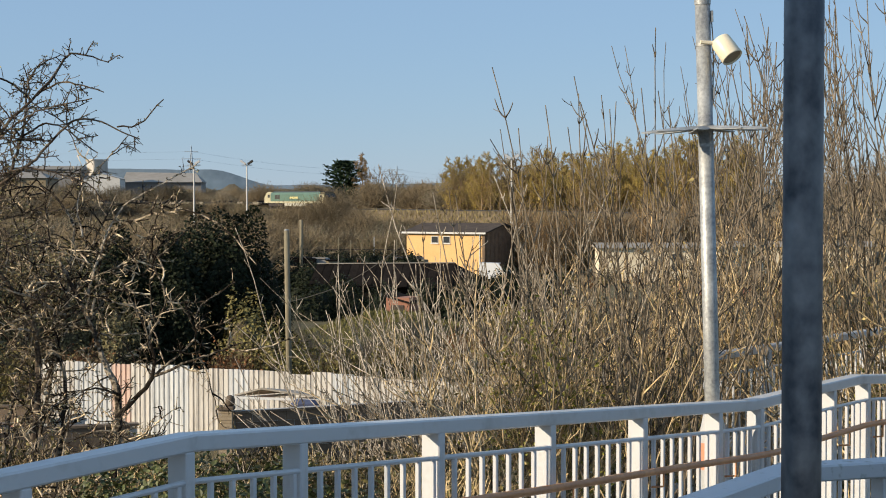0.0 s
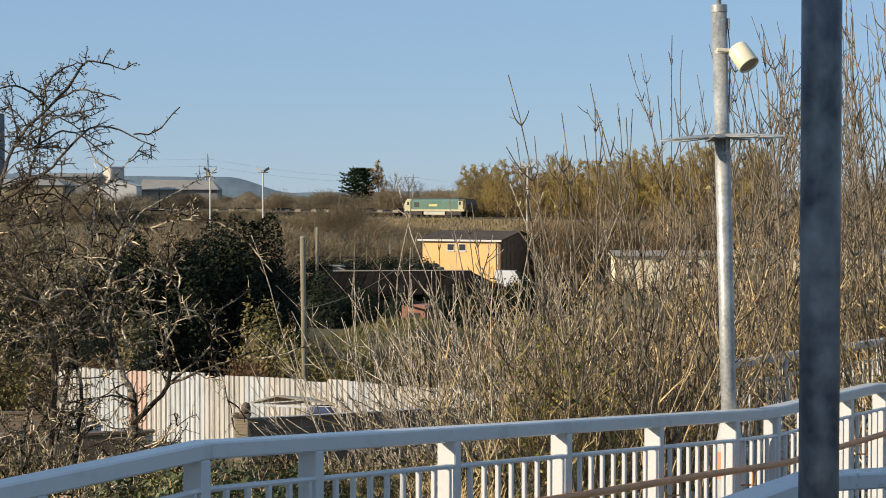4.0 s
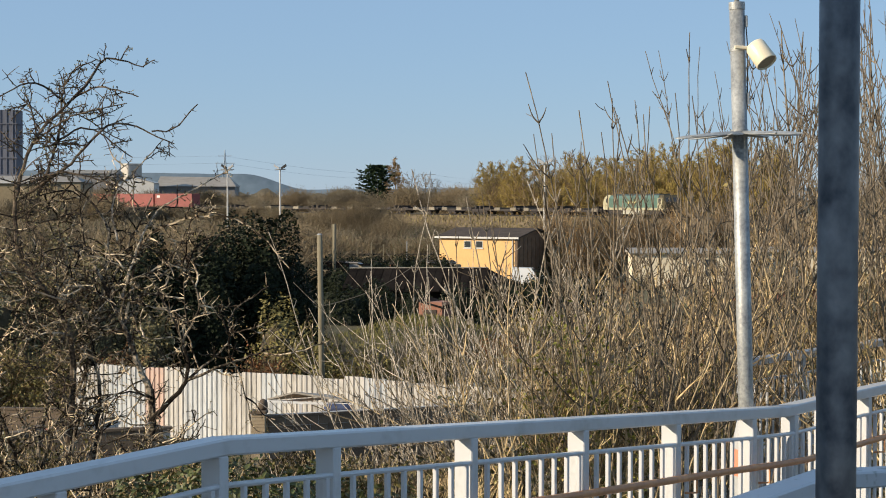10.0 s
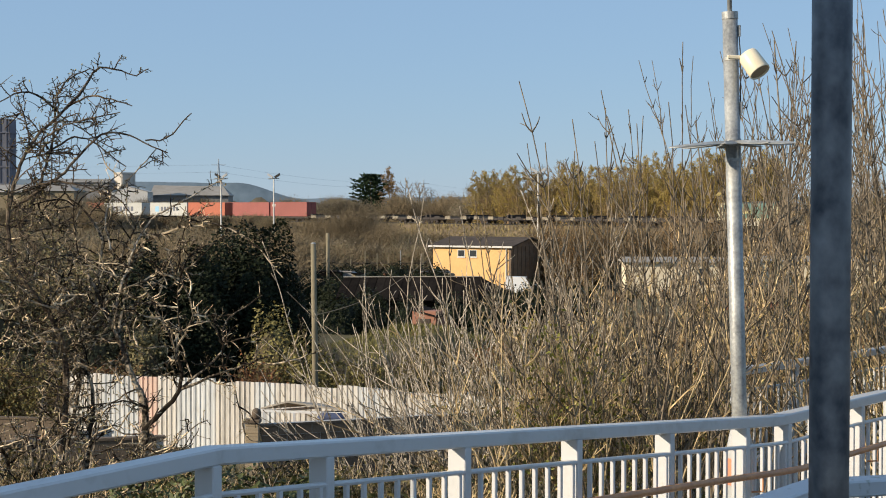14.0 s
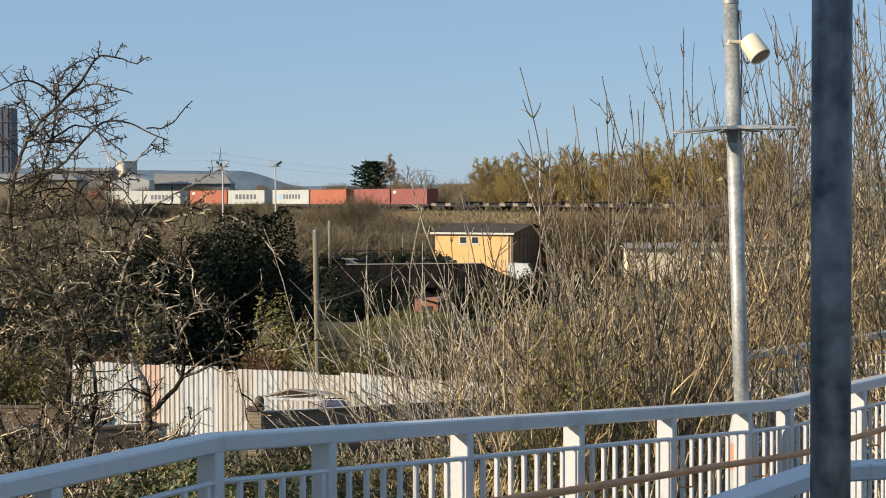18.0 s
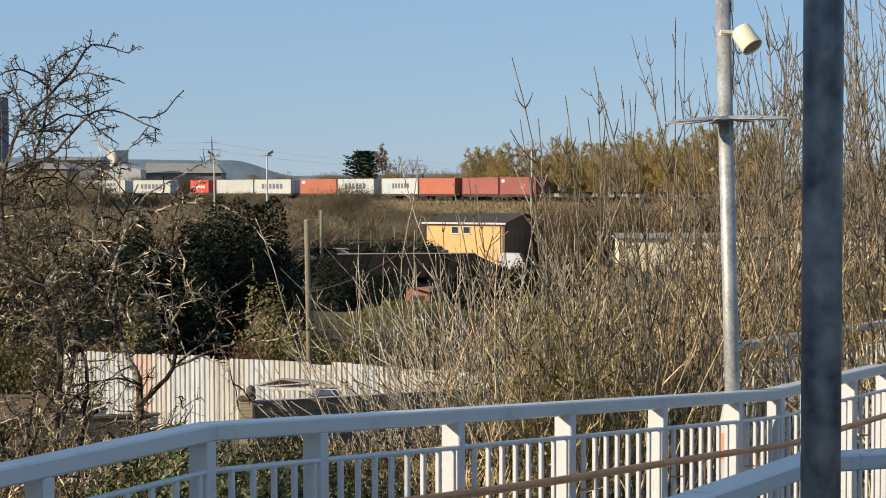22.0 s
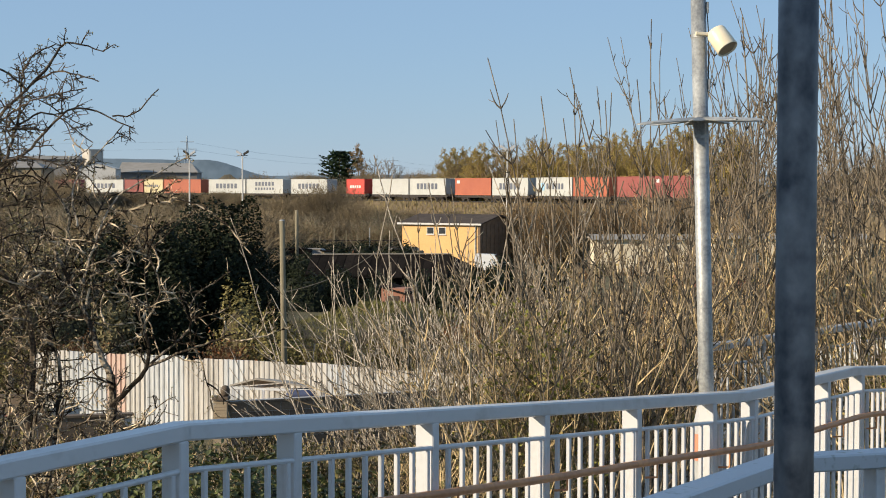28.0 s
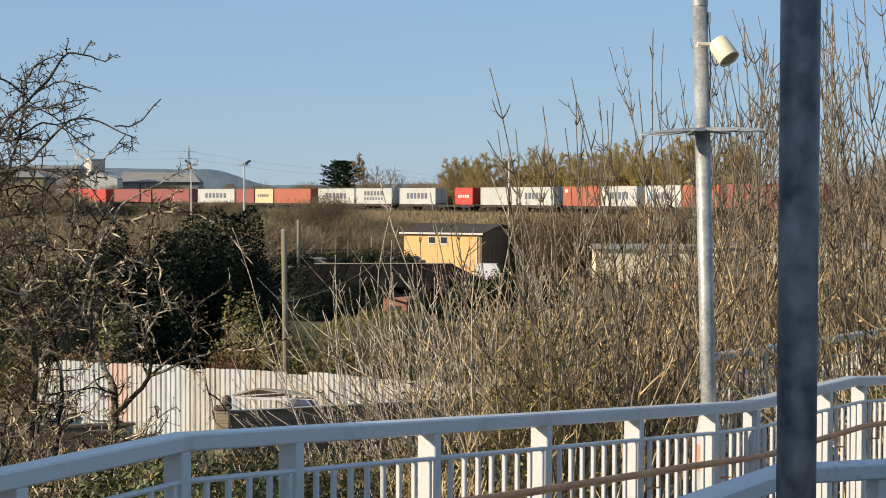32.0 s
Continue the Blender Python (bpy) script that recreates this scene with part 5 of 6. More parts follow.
def leafy_bush(rx, ry, rz, count, size, leaf_mat, label, category="bush", core=None, rough=0.25, group="", name="bush"):
    """A crown of many leaves in lumpy shells over hidden stems."""
    t = thing(name, Matrix.Identity(4), label, category, group)
    g = Geo()
    seed = rnd(0, 100)
    for i in range(count):
        d = any_way()
        if d.z < -0.25:
            d.z = -d.z
        lump = 1 + rough * noise.noise(d * 1.7 + Vector((seed, 0, 0))) + rough * 0.7 * noise.noise(d * 4.5 + Vector((0, seed, 0)))
        k = lump * (1 - 0.28 * rnd(0, 1) ** 2)
        p = Vector((d.x * rx, d.y * ry, d.z * rz)) * k
        n = (d + any_way() * 0.8).normalized()
        w = n.cross(any_way()).normalized()
        g.leaf(p, w, n, size * rnd(0.6, 1.4), size * rnd(0.5, 0.9))
    tagged(part("foliage", g, leaf_mat, t), kind="stuff")
    st = Geo()
    for i in range(9):
        a = 2 * math.pi * i / 9
        pts = wander(Vector((0, 0, -0.2)), Vector((math.cos(a) * rx, math.sin(a) * ry, rz * 0.9)).normalized(), 0.8 * min(rz, 1.2 * max(rx, ry)), 4, 0.1)
        st.tube(pts, taper(0.02 * rz, 0.006 * rz, 5), 4, False)
    tagged(part("stem_mass", st, TWIG_DARK, t), kind="stuff")
    # opaque inner shell, coloured darker than the leaves to give shaded gaps
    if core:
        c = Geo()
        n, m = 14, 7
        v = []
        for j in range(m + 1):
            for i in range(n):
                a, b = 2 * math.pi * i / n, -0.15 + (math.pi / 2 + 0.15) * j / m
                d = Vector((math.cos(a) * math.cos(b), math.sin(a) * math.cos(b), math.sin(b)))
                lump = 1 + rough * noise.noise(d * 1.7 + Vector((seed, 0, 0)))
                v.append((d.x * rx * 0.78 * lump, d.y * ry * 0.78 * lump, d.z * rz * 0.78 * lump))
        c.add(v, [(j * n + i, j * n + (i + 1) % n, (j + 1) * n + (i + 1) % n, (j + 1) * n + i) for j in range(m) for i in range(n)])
        part("inner_shade_shell", c, core, t)
    return t


def scrub_bush(rx, rz, stems, twig_mat, label, leaf=0, leaf_mat=None, r=0.02, group="", size=0.1):
    """A rounded tangle of many fine bare twigs."""
    kinds = {"shrubs below the ramp": "bramble", "rusty hedge": "hedge_tree", "far hedges": "hedge_tree", "yard bushes": "yard_bush"}
    t = thing(kinds.get(group, "scrub_bush"), Matrix.Identity(4), label, "bush", group)
    g, lv = Geo(), Geo()
    for i in range(stems):
        a = rnd(0, 2 * math.pi)
        e = rnd(0.15, 1.5)
        d = Vector((math.cos(a) * math.cos(e) * rx, math.sin(a) * math.cos(e) * rx, math.sin(e) * rz))
        ln = d.length * rnd(0.75, 1.08)
        p = Vector((rnd(-0.3, 0.3) * rx, rnd(-0.3, 0.3) * rx, 0))
        pts = wander(p, d.normalized(), ln, 4, 0.12, 0.03)
        g.tube(pts, taper(r, r * 0.3, 5), 3, False)
        for j in range(3):
            q, w = along(pts, rnd(0.35, 0.95))
            s = wander(q, (w + any_way() * 0.7).normalized(), ln * rnd(0.15, 0.4), 2, 0.15)
            g.tube(s, taper(r * 0.6, r * 0.25, 3), 3, False)
            for _ in range(leaf):
                b, c = along(s, rnd(0, 0.99))
                lv.leaf(b, any_way(), any_way(), size * rnd(0.6, 1.4), size * 0.7)
    tagged(part("twig_mass", g, twig_mat, t), kind="stuff")
    if lv.f:
        tagged(part("foliage", lv, leaf_mat, t), kind="stuff")
    return t


def plant_bushes():
    random.seed(12)
    # the great dark ivy-clad mass beyond the fence, its deep shade put into near-black colours
    # near-black core colour stands in for the shade inside the ivy
    core = mat("ivy_shade_core", (0.012, 0.018, 0.008), (0.008, 0.012, 0.006), 3, 0.9)
    brown = mat("undergrowth_core", (0.11, 0.085, 0.045), (0.06, 0.048, 0.026), 4, 0.95, bump=0.6)
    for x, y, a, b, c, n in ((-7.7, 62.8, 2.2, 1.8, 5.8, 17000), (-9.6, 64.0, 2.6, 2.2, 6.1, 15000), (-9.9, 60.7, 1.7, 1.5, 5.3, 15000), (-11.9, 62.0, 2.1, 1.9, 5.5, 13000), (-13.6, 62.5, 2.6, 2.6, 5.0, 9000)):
        # the westernmost mass gets paler leaves and core to look sunlit
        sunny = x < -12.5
        b = leafy_bush(a, b, c, n, 0.15, LEAF_OLIVE_SUNLIT if sunny else LEAF_IVY_SHADED, ("sunlit olive green" if sunny else "large shade-dark") + " ivy-covered tree mass behind the fence",
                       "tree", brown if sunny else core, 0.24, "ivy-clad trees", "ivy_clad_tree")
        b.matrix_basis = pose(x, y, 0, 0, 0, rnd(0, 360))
    for x, y, a, c in ((-11.6, 58.6, 1.0, 3.6), (-13.3, 58.8, 1.3, 4.4), (-14.6, 58.6, 1.5, 5.4), (-16.2, 58.0, 1.8, 5.0), (-17.6, 57.0, 1.7, 4.2), (-6.6, 57.0, 1.3, 2.9), (-5.2, 55.6, 1.2, 2.5)):
        b = leafy_bush(a, a, c, 4200, 0.13, LEAF_OLIVE_SUNLIT if c > 3 else LEAF_OLIVE, "tall olive-leaved bramble and ivy against the dark trees", "bush", brown, 0.5, "olive brambles")
        b.matrix_basis = pose(x, y, 0, 0, 0, rnd(0, 360))
    # bushes added to fill the black shade round the shed and yard
    dark = leafy_bush(1.7, 1.3, 1.9, 2600, 0.16, LEAF_IVY_SHADED, "near-black bush standing in for shade about the old shed", "bush", core, 0.35, "dark yard bushes")
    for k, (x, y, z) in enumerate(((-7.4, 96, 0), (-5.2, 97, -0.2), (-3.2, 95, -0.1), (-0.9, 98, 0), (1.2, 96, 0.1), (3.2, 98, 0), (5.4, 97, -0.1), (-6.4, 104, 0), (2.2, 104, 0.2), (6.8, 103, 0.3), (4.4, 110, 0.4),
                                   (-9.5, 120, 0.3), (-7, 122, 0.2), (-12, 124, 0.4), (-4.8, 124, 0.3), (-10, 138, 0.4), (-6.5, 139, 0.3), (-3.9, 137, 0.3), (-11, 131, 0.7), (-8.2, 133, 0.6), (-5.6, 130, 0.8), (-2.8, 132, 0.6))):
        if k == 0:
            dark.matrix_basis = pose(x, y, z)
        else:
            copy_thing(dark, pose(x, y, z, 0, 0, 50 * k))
    # dull undergrowth inside the thicket
    under = [leafy_bush(1.1, 0.9, 2.3, 3400, 0.06, LEAF_UNDER, "dull brown undergrowth inside the thicket", "bush", brown, 0.45, "undergrowth") for _ in range(2)]
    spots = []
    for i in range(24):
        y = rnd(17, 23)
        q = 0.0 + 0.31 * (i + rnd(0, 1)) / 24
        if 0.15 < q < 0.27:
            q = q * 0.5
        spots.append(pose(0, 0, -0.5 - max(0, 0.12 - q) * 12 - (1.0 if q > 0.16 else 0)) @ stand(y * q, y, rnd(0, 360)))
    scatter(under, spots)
    # hedge bushes of the yards, brown and olive
    olive = [scrub_bush(1.6, 2.2, 240, SCRUB, "olive brown bramble bush with small leaves", 6, LEAF_OLIVE, 0.012, "yard bushes", 0.10) for _ in range(2)]
    rust = [scrub_bush(1.4, 1.8, 240, SCRUB, "rusty brown bramble bush", 6, LEAF_RUST, 0.012, "yard bushes", 0.10)]
    grey = [scrub_bush(1.5, 2.2, 260, SCRUB_GREY, "grey leafless bush in the yards", 0, None, 0.012, "yard bushes")]
    spots = [(-13.2, 53.8), (-15.2, 54.4), (-11.9, 55), (-16.8, 53.5), (-5.6, 56), (-3.4, 54), (-7.0, 54.5), (-4.6, 60), (-1.5, 56), (0.6, 53), (2.4, 51), (-2.4, 62), (3.5, 57), (5, 54), (1.0, 64), (-6.2, 66),
             (6.5, 60), (4.0, 66), (7.5, 52), (9.5, 55), (2.6, 72), (5.8, 74), (8.8, 70), (-1.0, 68), (11.5, 76), (15, 80), (19, 78), (9, 84), (13, 92), (13, 133), (15.5, 134), (18, 133), (20.5, 134), (23, 134), (27, 136), (30, 136), (33, 137), (9.5, 131), (11.2, 128)]
    scatter(olive + rust + grey, [pose(x, y, -1.1 if y > 125 else 0, 0, 0, rnd(0, 360)) for x, y in spots])
    hedge = [scrub_bush(3.0, 5.6, 330, SCRUB, "rusty brown hedge tree behind the yards", 5, LEAF_HEDGE, 0.03, "rusty hedge", 0.10) for _ in range(2)]
    scatter(hedge, [pose(x, y, z, 0, 0, 40 * x) for x, y, z in ((6.8, 152, 0.2), (9.5, 148, 0.4), (12.4, 155, 0.2), (15.5, 150, 0.7), (19.5, 156, 0.9), (24, 158, 1.2), (29, 156, 1.3), (34, 160, 1.2), (8.2, 160, 0.0))])
    # shrubs below the railing
    ivy = [leafy_bush(0.6, 0.55, 1.35, 4200, 0.045, LEAF_GREEN, "glossy green ivy bush below the railing", "bush", core, 0.18, "shrubs below the ramp", "ivy_bush") for _ in range(2)]
    scatter(ivy, [pose(-1.5, 10.2, 4.05, 0, 0, 10), pose(-1.05, 10.6, 4.0, 0, 0, 100), pose(-2.1, 10.9, 3.9, 0, 0, 200), pose(-0.7, 11.2, 3.7, 0, 0, 30)])
    br = [scrub_bush(0.8, 0.75, 170, TWIG_DARK, "dark tangled bramble with dull leaves", 4, LEAF_SHADE, 0.006, "shrubs below the ramp", 0.04) for _ in range(2)]
    br += [scrub_bush(0.8, 0.75, 170, TWIG_BROWN, "brown tangled bramble on the bank", 1, LEAF_OLIVE, 0.006, "shrubs below the ramp", 0.04) for _ in range(2)]
    spots = []
    for i in range(44):
        y = rnd(10.8, 16)
        x = y * rnd(-0.30, 0.06)
        spots.append(stand(x, y, rnd(0, 360)))
    scatter(br, spots)
    lime = [scrub_bush(0.7, 1.7, 110, TWIG_BROWN, "twiggy shrub with yellow-green leaves in the thicket", 4, LEAF_LIME, 0.006, "leafy shrubs in the thicket", 0.042) for _ in range(2)]
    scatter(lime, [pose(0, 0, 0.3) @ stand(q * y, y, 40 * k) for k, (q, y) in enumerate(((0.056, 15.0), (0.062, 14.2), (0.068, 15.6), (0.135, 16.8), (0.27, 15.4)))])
    # scrub on the near side of the railway
    far = [scrub_bush(4.5, 3.2, 360, SCRUB_SOFT, "brown leafless scrub by the railway", 2, lf, 0.03, "railway scrub", 0.17) for lf in (LEAF_DULL, LEAF_DULL, LEAF_SCRUB)]
    far += [scrub_bush(4.0, 3.0, 360, SCRUB_GREY, "grey leafless scrub by the railway", 2, LEAF_SCRUB, 0.03, "railway scrub", 0.17)]
    spots = []
    for i in range(120):
        s = rnd(-190, 60)
        p, d = track(s)
        n = Vector((d.y, -d.x, 0))
        q = p + n * rnd(12, 75)
        spots.append(pose(q.x, q.y, 0.2, 0, 0, rnd(0, 360)))
    for i in range(70):
        p, d = track(rnd(-200, -45))
        q = p + Vector((d.y, -d.x, 0)) * rnd(6.5, 12)
        spots.append(pose(q.x, q.y, rnd(1.9, 2.9), 0, 0, rnd(0, 360)))
    for i in range(16):
        spots.append(pose(-26 + 1.6 * i + rnd(-1, 1), rnd(168, 192), 0.0, 0, 0, rnd(0, 360)))
    scatter(far, spots)
    big = scrub_bush(7.5, 7.0, 1100, SCRUB_SOFT, "large brown scrub mound before the railway", 3, LEAF_DULL, 0.03, "railway scrub", 0.18)
    big.matrix_basis = pose(-17.5, 258, 0)
    copy_thing(big, pose(-23, 262, -1.5, 0, 0, 120))
    copy_thing(big, pose(-12, 250, -2.5, 0, 0, 60))


plant_bushes()


def tree(height, crown, limbs, bark, twig_mat, label, leaf=0, leaf_mat=None, size=0.3, twig_r=0.03, group="", trunk_r=0.2):
    t = thing("tree", Matrix.Identity(4), label, "tree", group)
    trunk = wander(Vector((0, 0, -0.3)), Vector((0, 0, 1)), height * 0.85, 6, 0.05, 0.05)
    part("trunk", Geo().tube(trunk, taper(trunk_r, trunk_r * 0.25, 7), 7, False), bark, t)
    g, lv = Geo(), Geo()
    for i in range(limbs):
        k = 0.2 + 0.78 * i / limbs
        p, d = along(trunk, k)
        a = i * 2.4 + rnd(-0.4, 0.4)
        w = Vector((math.cos(a), math.sin(a), rnd(0.7, 1.4))).normalized()
        ln = crown * (1.1 - 0.55 * k) * rnd(0.7, 1.15)
        q = wander(p, w, ln, 4, 0.12, 0.08)
        g.tube(q, taper(trunk_r * 0.3, twig_r, 5), 4, False)
        for j in range(9):
            b, c = along(q, rnd(0.25, 0.99))
            s = wander(b, (c + any_way() * 0.75).normalized(), ln * rnd(0.2, 0.5), 3, 0.15, 0.06)
            g.tube(s, taper(twig_r, twig_r * 0.4, 4), 3, False)
            for m in range(3):
                e, f = along(s, rnd(0.3, 0.99))
                u = wander(e, (f + any_way() * 0.7).normalized(), ln * rnd(0.1, 0.22), 2, 0.15)
                g.tube(u, taper(twig_r * 0.6, twig_r * 0.3, 3), 3, False)
                for _ in range(leaf):
                    o, _d = along(u, rnd(0, 0.99))
                    lv.leaf(o + any_way() * size, any_way(), any_way(), size * rnd(0.6, 1.5), size * 0.8)
    tagged(part("branch_mass", g, twig_mat, t), kind="stuff")
    if lv.f:
        tagged(part("crown", lv, leaf_mat, t), kind="stuff")
    return t


def plant_trees():
    random.seed(13)
    bare = [tree(9.5, 4.2, 16, SCRUB_GREY, SCRUB_GREY, "bare grey tree beyond the railway", 0, None, 0.3, 0.035, "bare trees") for _ in range(2)]
    yellow = [tree(h, c, 16, SCRUB, SCRUB, "autumn tree with yellow-orange leaves", 13, LEAF_YELLOW, 0.14, 0.03, "autumn trees") for h, c in ((8.5, 4.0), (11.5, 4.6), (14, 4.4), (10, 3.6))]
    olive = [tree(9.5, 4.2, 15, SCRUB, SCRUB, "half-bare olive brown tree", 4, LEAF_OLIVE, 0.18, 0.04, "half-bare trees") for _ in range(2)]
    spots = []
    tan = [tree(h, 4.2, 20, SCRUB, SCRUB, "half-bare brown tree with few tan leaves", 5, LEAF_BROWN, 0.14, 0.03, "autumn trees") for h in (10.5, 12.5, 14)]
    more = []
    for i in range(92):
        x = rnd(0.0, 0.18)
        y = rnd(300, 335) - 380 * x
        (spots if rnd(0, 1) < (0.5 if x < 0.1 else 0.8) else more).append(pose(x * y, y, rnd(0.0, 2.6) + 10 * x, 0, 0, rnd(0, 360)))
    scatter(yellow, spots)
    scatter(tan, more)
    high = [tree(14.5, 4.6, 26, SCRUB_GREY, SCRUB_GREY, "tall bare grey tree beyond the railway", 0, None, 0.3, 0.03, "bare trees") for _ in range(2)]
    scatter(high, [pose(-15.5, 398, 0.8), pose(-12.5, 402, 0.4, 0, 0, 70), pose(-9.4, 405, -1, 0, 0, 140), pose(0.5, 385, -0.5, 0, 0, 50), pose(14, 340, 3, 0, 0, 20), pose(18, 338, 3.4, 0, 0, 200), pose(22, 330, 2.4, 0, 0, 90)])
    spots = []
    for i in range(22):
        x = rnd(0.04, 0.30)
        y = 330 - 420 * x + rnd(0, 30)
        spots.append(pose(x * y, y, 3.4, 0, 0, rnd(0, 360)))
    scatter(bare, spots)
    spots = []
    for i in range(40):
        x = rnd(-0.09, 0.30)
        y = 395 - 480 * max(0, x) - 60 * x + rnd(0, 40)
        spots.append(pose(x * y, y, rnd(-2.5, 0.0) if x < 0.03 else 1.5, 0, 0, rnd(0, 360)))
    scatter(olive, spots)
    # brown belts left of the curve
    belt = [scrub_bush(6, 5.3, 400, SCRUB_SOFT, "brown leafless hedge tree", 3, LEAF_DULL, 0.04, "far hedges", 0.2) for _ in range(2)]
    belt += [scrub_bush(5, 4.5, 380, SCRUB_GREY, "grey leafless hedge tree", 3, LEAF_SCRUB, 0.04, "far hedges", 0.2)]
    spots = []
    for i in range(60):
        a = rnd(-0.30, 0.02)
        y = rnd(430, 560)
        spots.append(pose(a * y, y, rnd(2.5, 5.0), 0, 0, rnd(0, 360)))
    for i in range(40):
        a = rnd(-0.30, -0.10)
        y = rnd(120, 200)
        spots.append(pose(a * y, y, rnd(-1.5, 0), 0, 0, rnd(0, 360)))
    spots += [pose(x, y, z, 0, 0, 30 * k) for k, (x, y, z) in enumerate(((-79, 338, 4.0), (-74, 334, 3.6), (-77, 330, 2.0), (-71, 322, 2.6), (-82, 330, 2.2), (-90, 328, 2.4), (-86, 322, 0.6)))]
    for i in range(34):
        p, d = track(rnd(-75, 5) if i < 24 else rnd(-160, -75))
        q = p + Vector((-d.y, d.x, 0)) * rnd(9, 30)
        spots.append(pose(q.x, q.y, rnd(3.6, 5.2), 0, 0, rnd(0, 360)))
    scatter(belt, spots)
    rust = tree(12.5, 3.4, 16, SCRUB, SCRUB, "slender autumn tree with rusty leaves", 4, mat("tan_leaves", (0.30, 0.19, 0.07), (0.2, 0.12, 0.05), 2, 0.8, per_island=0.35), 0.32, 0.03)
    rust.matrix_basis = pose(-18.6, 390, 5.0)
    # conifer
    t = thing("conifer", pose(-23.2, 392, 3.6), "dark green conifer among bare trees", "tree")
    part("trunk", Geo().tube([(0, 0, 0), (0, 0, 12)], [0.3, 0.06], 7), SCRUB, t)
    g = Geo()
    for i in range(26):
        z = 3.5 + 8.6 * i / 26
        for k in range(6):
            a = k * math.pi / 3 + i * 0.7
            r = min(5.0, (13.3 - z) * 1.5) * rnd(0.3, 1.1)
            for j in range(16):
                q = r * (j + 1) / 16
                p = Vector((math.cos(a) * q, math.sin(a) * q, z - 0.12 * q + 0.05 * q * q))
                g.leaf(p, Vector((math.cos(a + rnd(-1, 1)), math.sin(a + rnd(-1, 1)), rnd(0, 0.6))).normalized(), any_way(), rnd(0.6, 1.1), 0.42)
    tagged(part("crown", g, NEEDLE, t), kind="stuff")


plant_trees()


def plant_grass():
    """Tufts on the mound and over the banks, one mass of blades each."""
    random.seed(14)
    g = Geo()
    for i in range(15000):
        x, y = rnd(-8, 4), rnd(66, 82)
        z = ground_height(x, y)
        d = Vector((rnd(-0.5, 0.5), rnd(-0.5, 0.5), 1)).normalized()
        g.leaf(Vector((x, y, z - 0.03)), d, Vector((d.y, -d.x, 0.2)).normalized(), rnd(0.15, 0.5) * (0.6 + 0.8 * abs(noise.noise(Vector((x * 0.8, y * 0.4, 0))))), 0.04)
    put(part("grass", g, GRASS), "rough green grass on the low mound", "grass", kind="stuff")
    g = Geo()
    for i in range(9000):
        s = rnd(-190, 70)
        p, d = track(s)
        q = p + Vector((d.y, -d.x, 0)) * rnd(3.2, 16)
        off = (Vector((q.x, q.y, 0)) - p).length
        z = 4.5 - max(0, off - 3.4) * 0.37
        g.leaf(Vector((q.x, q.y, z - 0.1)), Vector((rnd(-0.5, 0.5), rnd(-0.5, 0.5), 1)).normalized(), any_way(), rnd(0.4, 0.9), 0.16)
    put(part("dry_grass", g, GRASS_DRY), "dry brown grass on the railway bank", "grass", kind="stuff")
    g = Geo()
    for i in range(7000):
        y = rnd(9.5, 40)
        x = y * rnd(-0.32, 0.32)
        g.leaf(Vector((x, y, ground_height(x, y) - 0.02)), Vector((rnd(-0.6, 0.6), rnd(-0.6, 0.6), 1)).normalized(), any_way(), rnd(0.15, 0.45), 0.03)
    put(part("bank_grass", g, GRASS), "grass and weeds on the bank below the ramp", "grass", kind="stuff")


plant_grass()


# ---- the train ----
PAINT = {
    "maroon": mat("faded_maroon_container_paint", (0.30, 0.085, 0.07), (0.24, 0.065, 0.055), 0.5, 0.6, per_object=0.1),
    "orange": mat("orange_red_container_paint", (0.45, 0.13, 0.065), (0.37, 0.10, 0.055), 0.5, 0.6, per_object=0.08),
    "red": mat("bright_red_container_paint", (0.55, 0.06, 0.04), (0.48, 0.05, 0.035), 0.5, 0.5),
    "white": mat("pale_grey_container_paint", (0.52, 0.52, 0.49), (0.42, 0.42, 0.385), 0.5, 0.6, per_object=0.06),
    "cream": mat("cream_container_paint", (0.62, 0.52, 0.30), (0.55, 0.46, 0.27), 0.5, 0.6),
}
LETTER_DARK = mat("dark_lettering_paint", (0.14, 0.15, 0.18), (0.10, 0.11, 0.14), 2, 0.6)
LETTER_BLUE = mat("light_blue_badge_paint", (0.25, 0.48, 0.66), (0.3, 0.5, 0.66), 2, 0.6)
LETTER_WHITE = mat("white_lettering_paint", (0.7, 0.68, 0.64), (0.6, 0.58, 0.55), 2, 0.6)
WAGON = mat("wagon_underframe", (0.055, 0.045, 0.04), (0.03, 0.026, 0.024), 1, 0.9)
WAGON_PALE = mat("pale_wagon_parts", (0.30, 0.26, 0.19), (0.12, 0.10, 0.08), 0.7, 0.8, per_object=0.15)
LOCO_GREEN = mat("locomotive_green", (0.115, 0.19, 0.145), (0.085, 0.145, 0.11), 0.5, 0.4)
LOCO_YELLOW = mat("locomotive_yellow", (0.55, 0.48, 0.22), (0.48, 0.42, 0.18), 0.5, 0.4)
# Dark brown for the front cab and both cab fronts.
LOCO_DARK = mat("locomotive_dark_brown", (0.10, 0.08, 0.035), (0.05, 0.04, 0.025), 1, 0.7)
LOCO_ROOF = mat("locomotive_roof", (0.05, 0.06, 0.055), (0.035, 0.04, 0.04), 0.6, 0.7)
LOCO_PALE = mat("locomotive_sill_grey", (0.46, 0.44, 0.36), (0.36, 0.34, 0.28), 0.6, 0.7)

# x runs along the train (front at +x), y across, z up from the rail top
CONTAINER_Z = 1.03


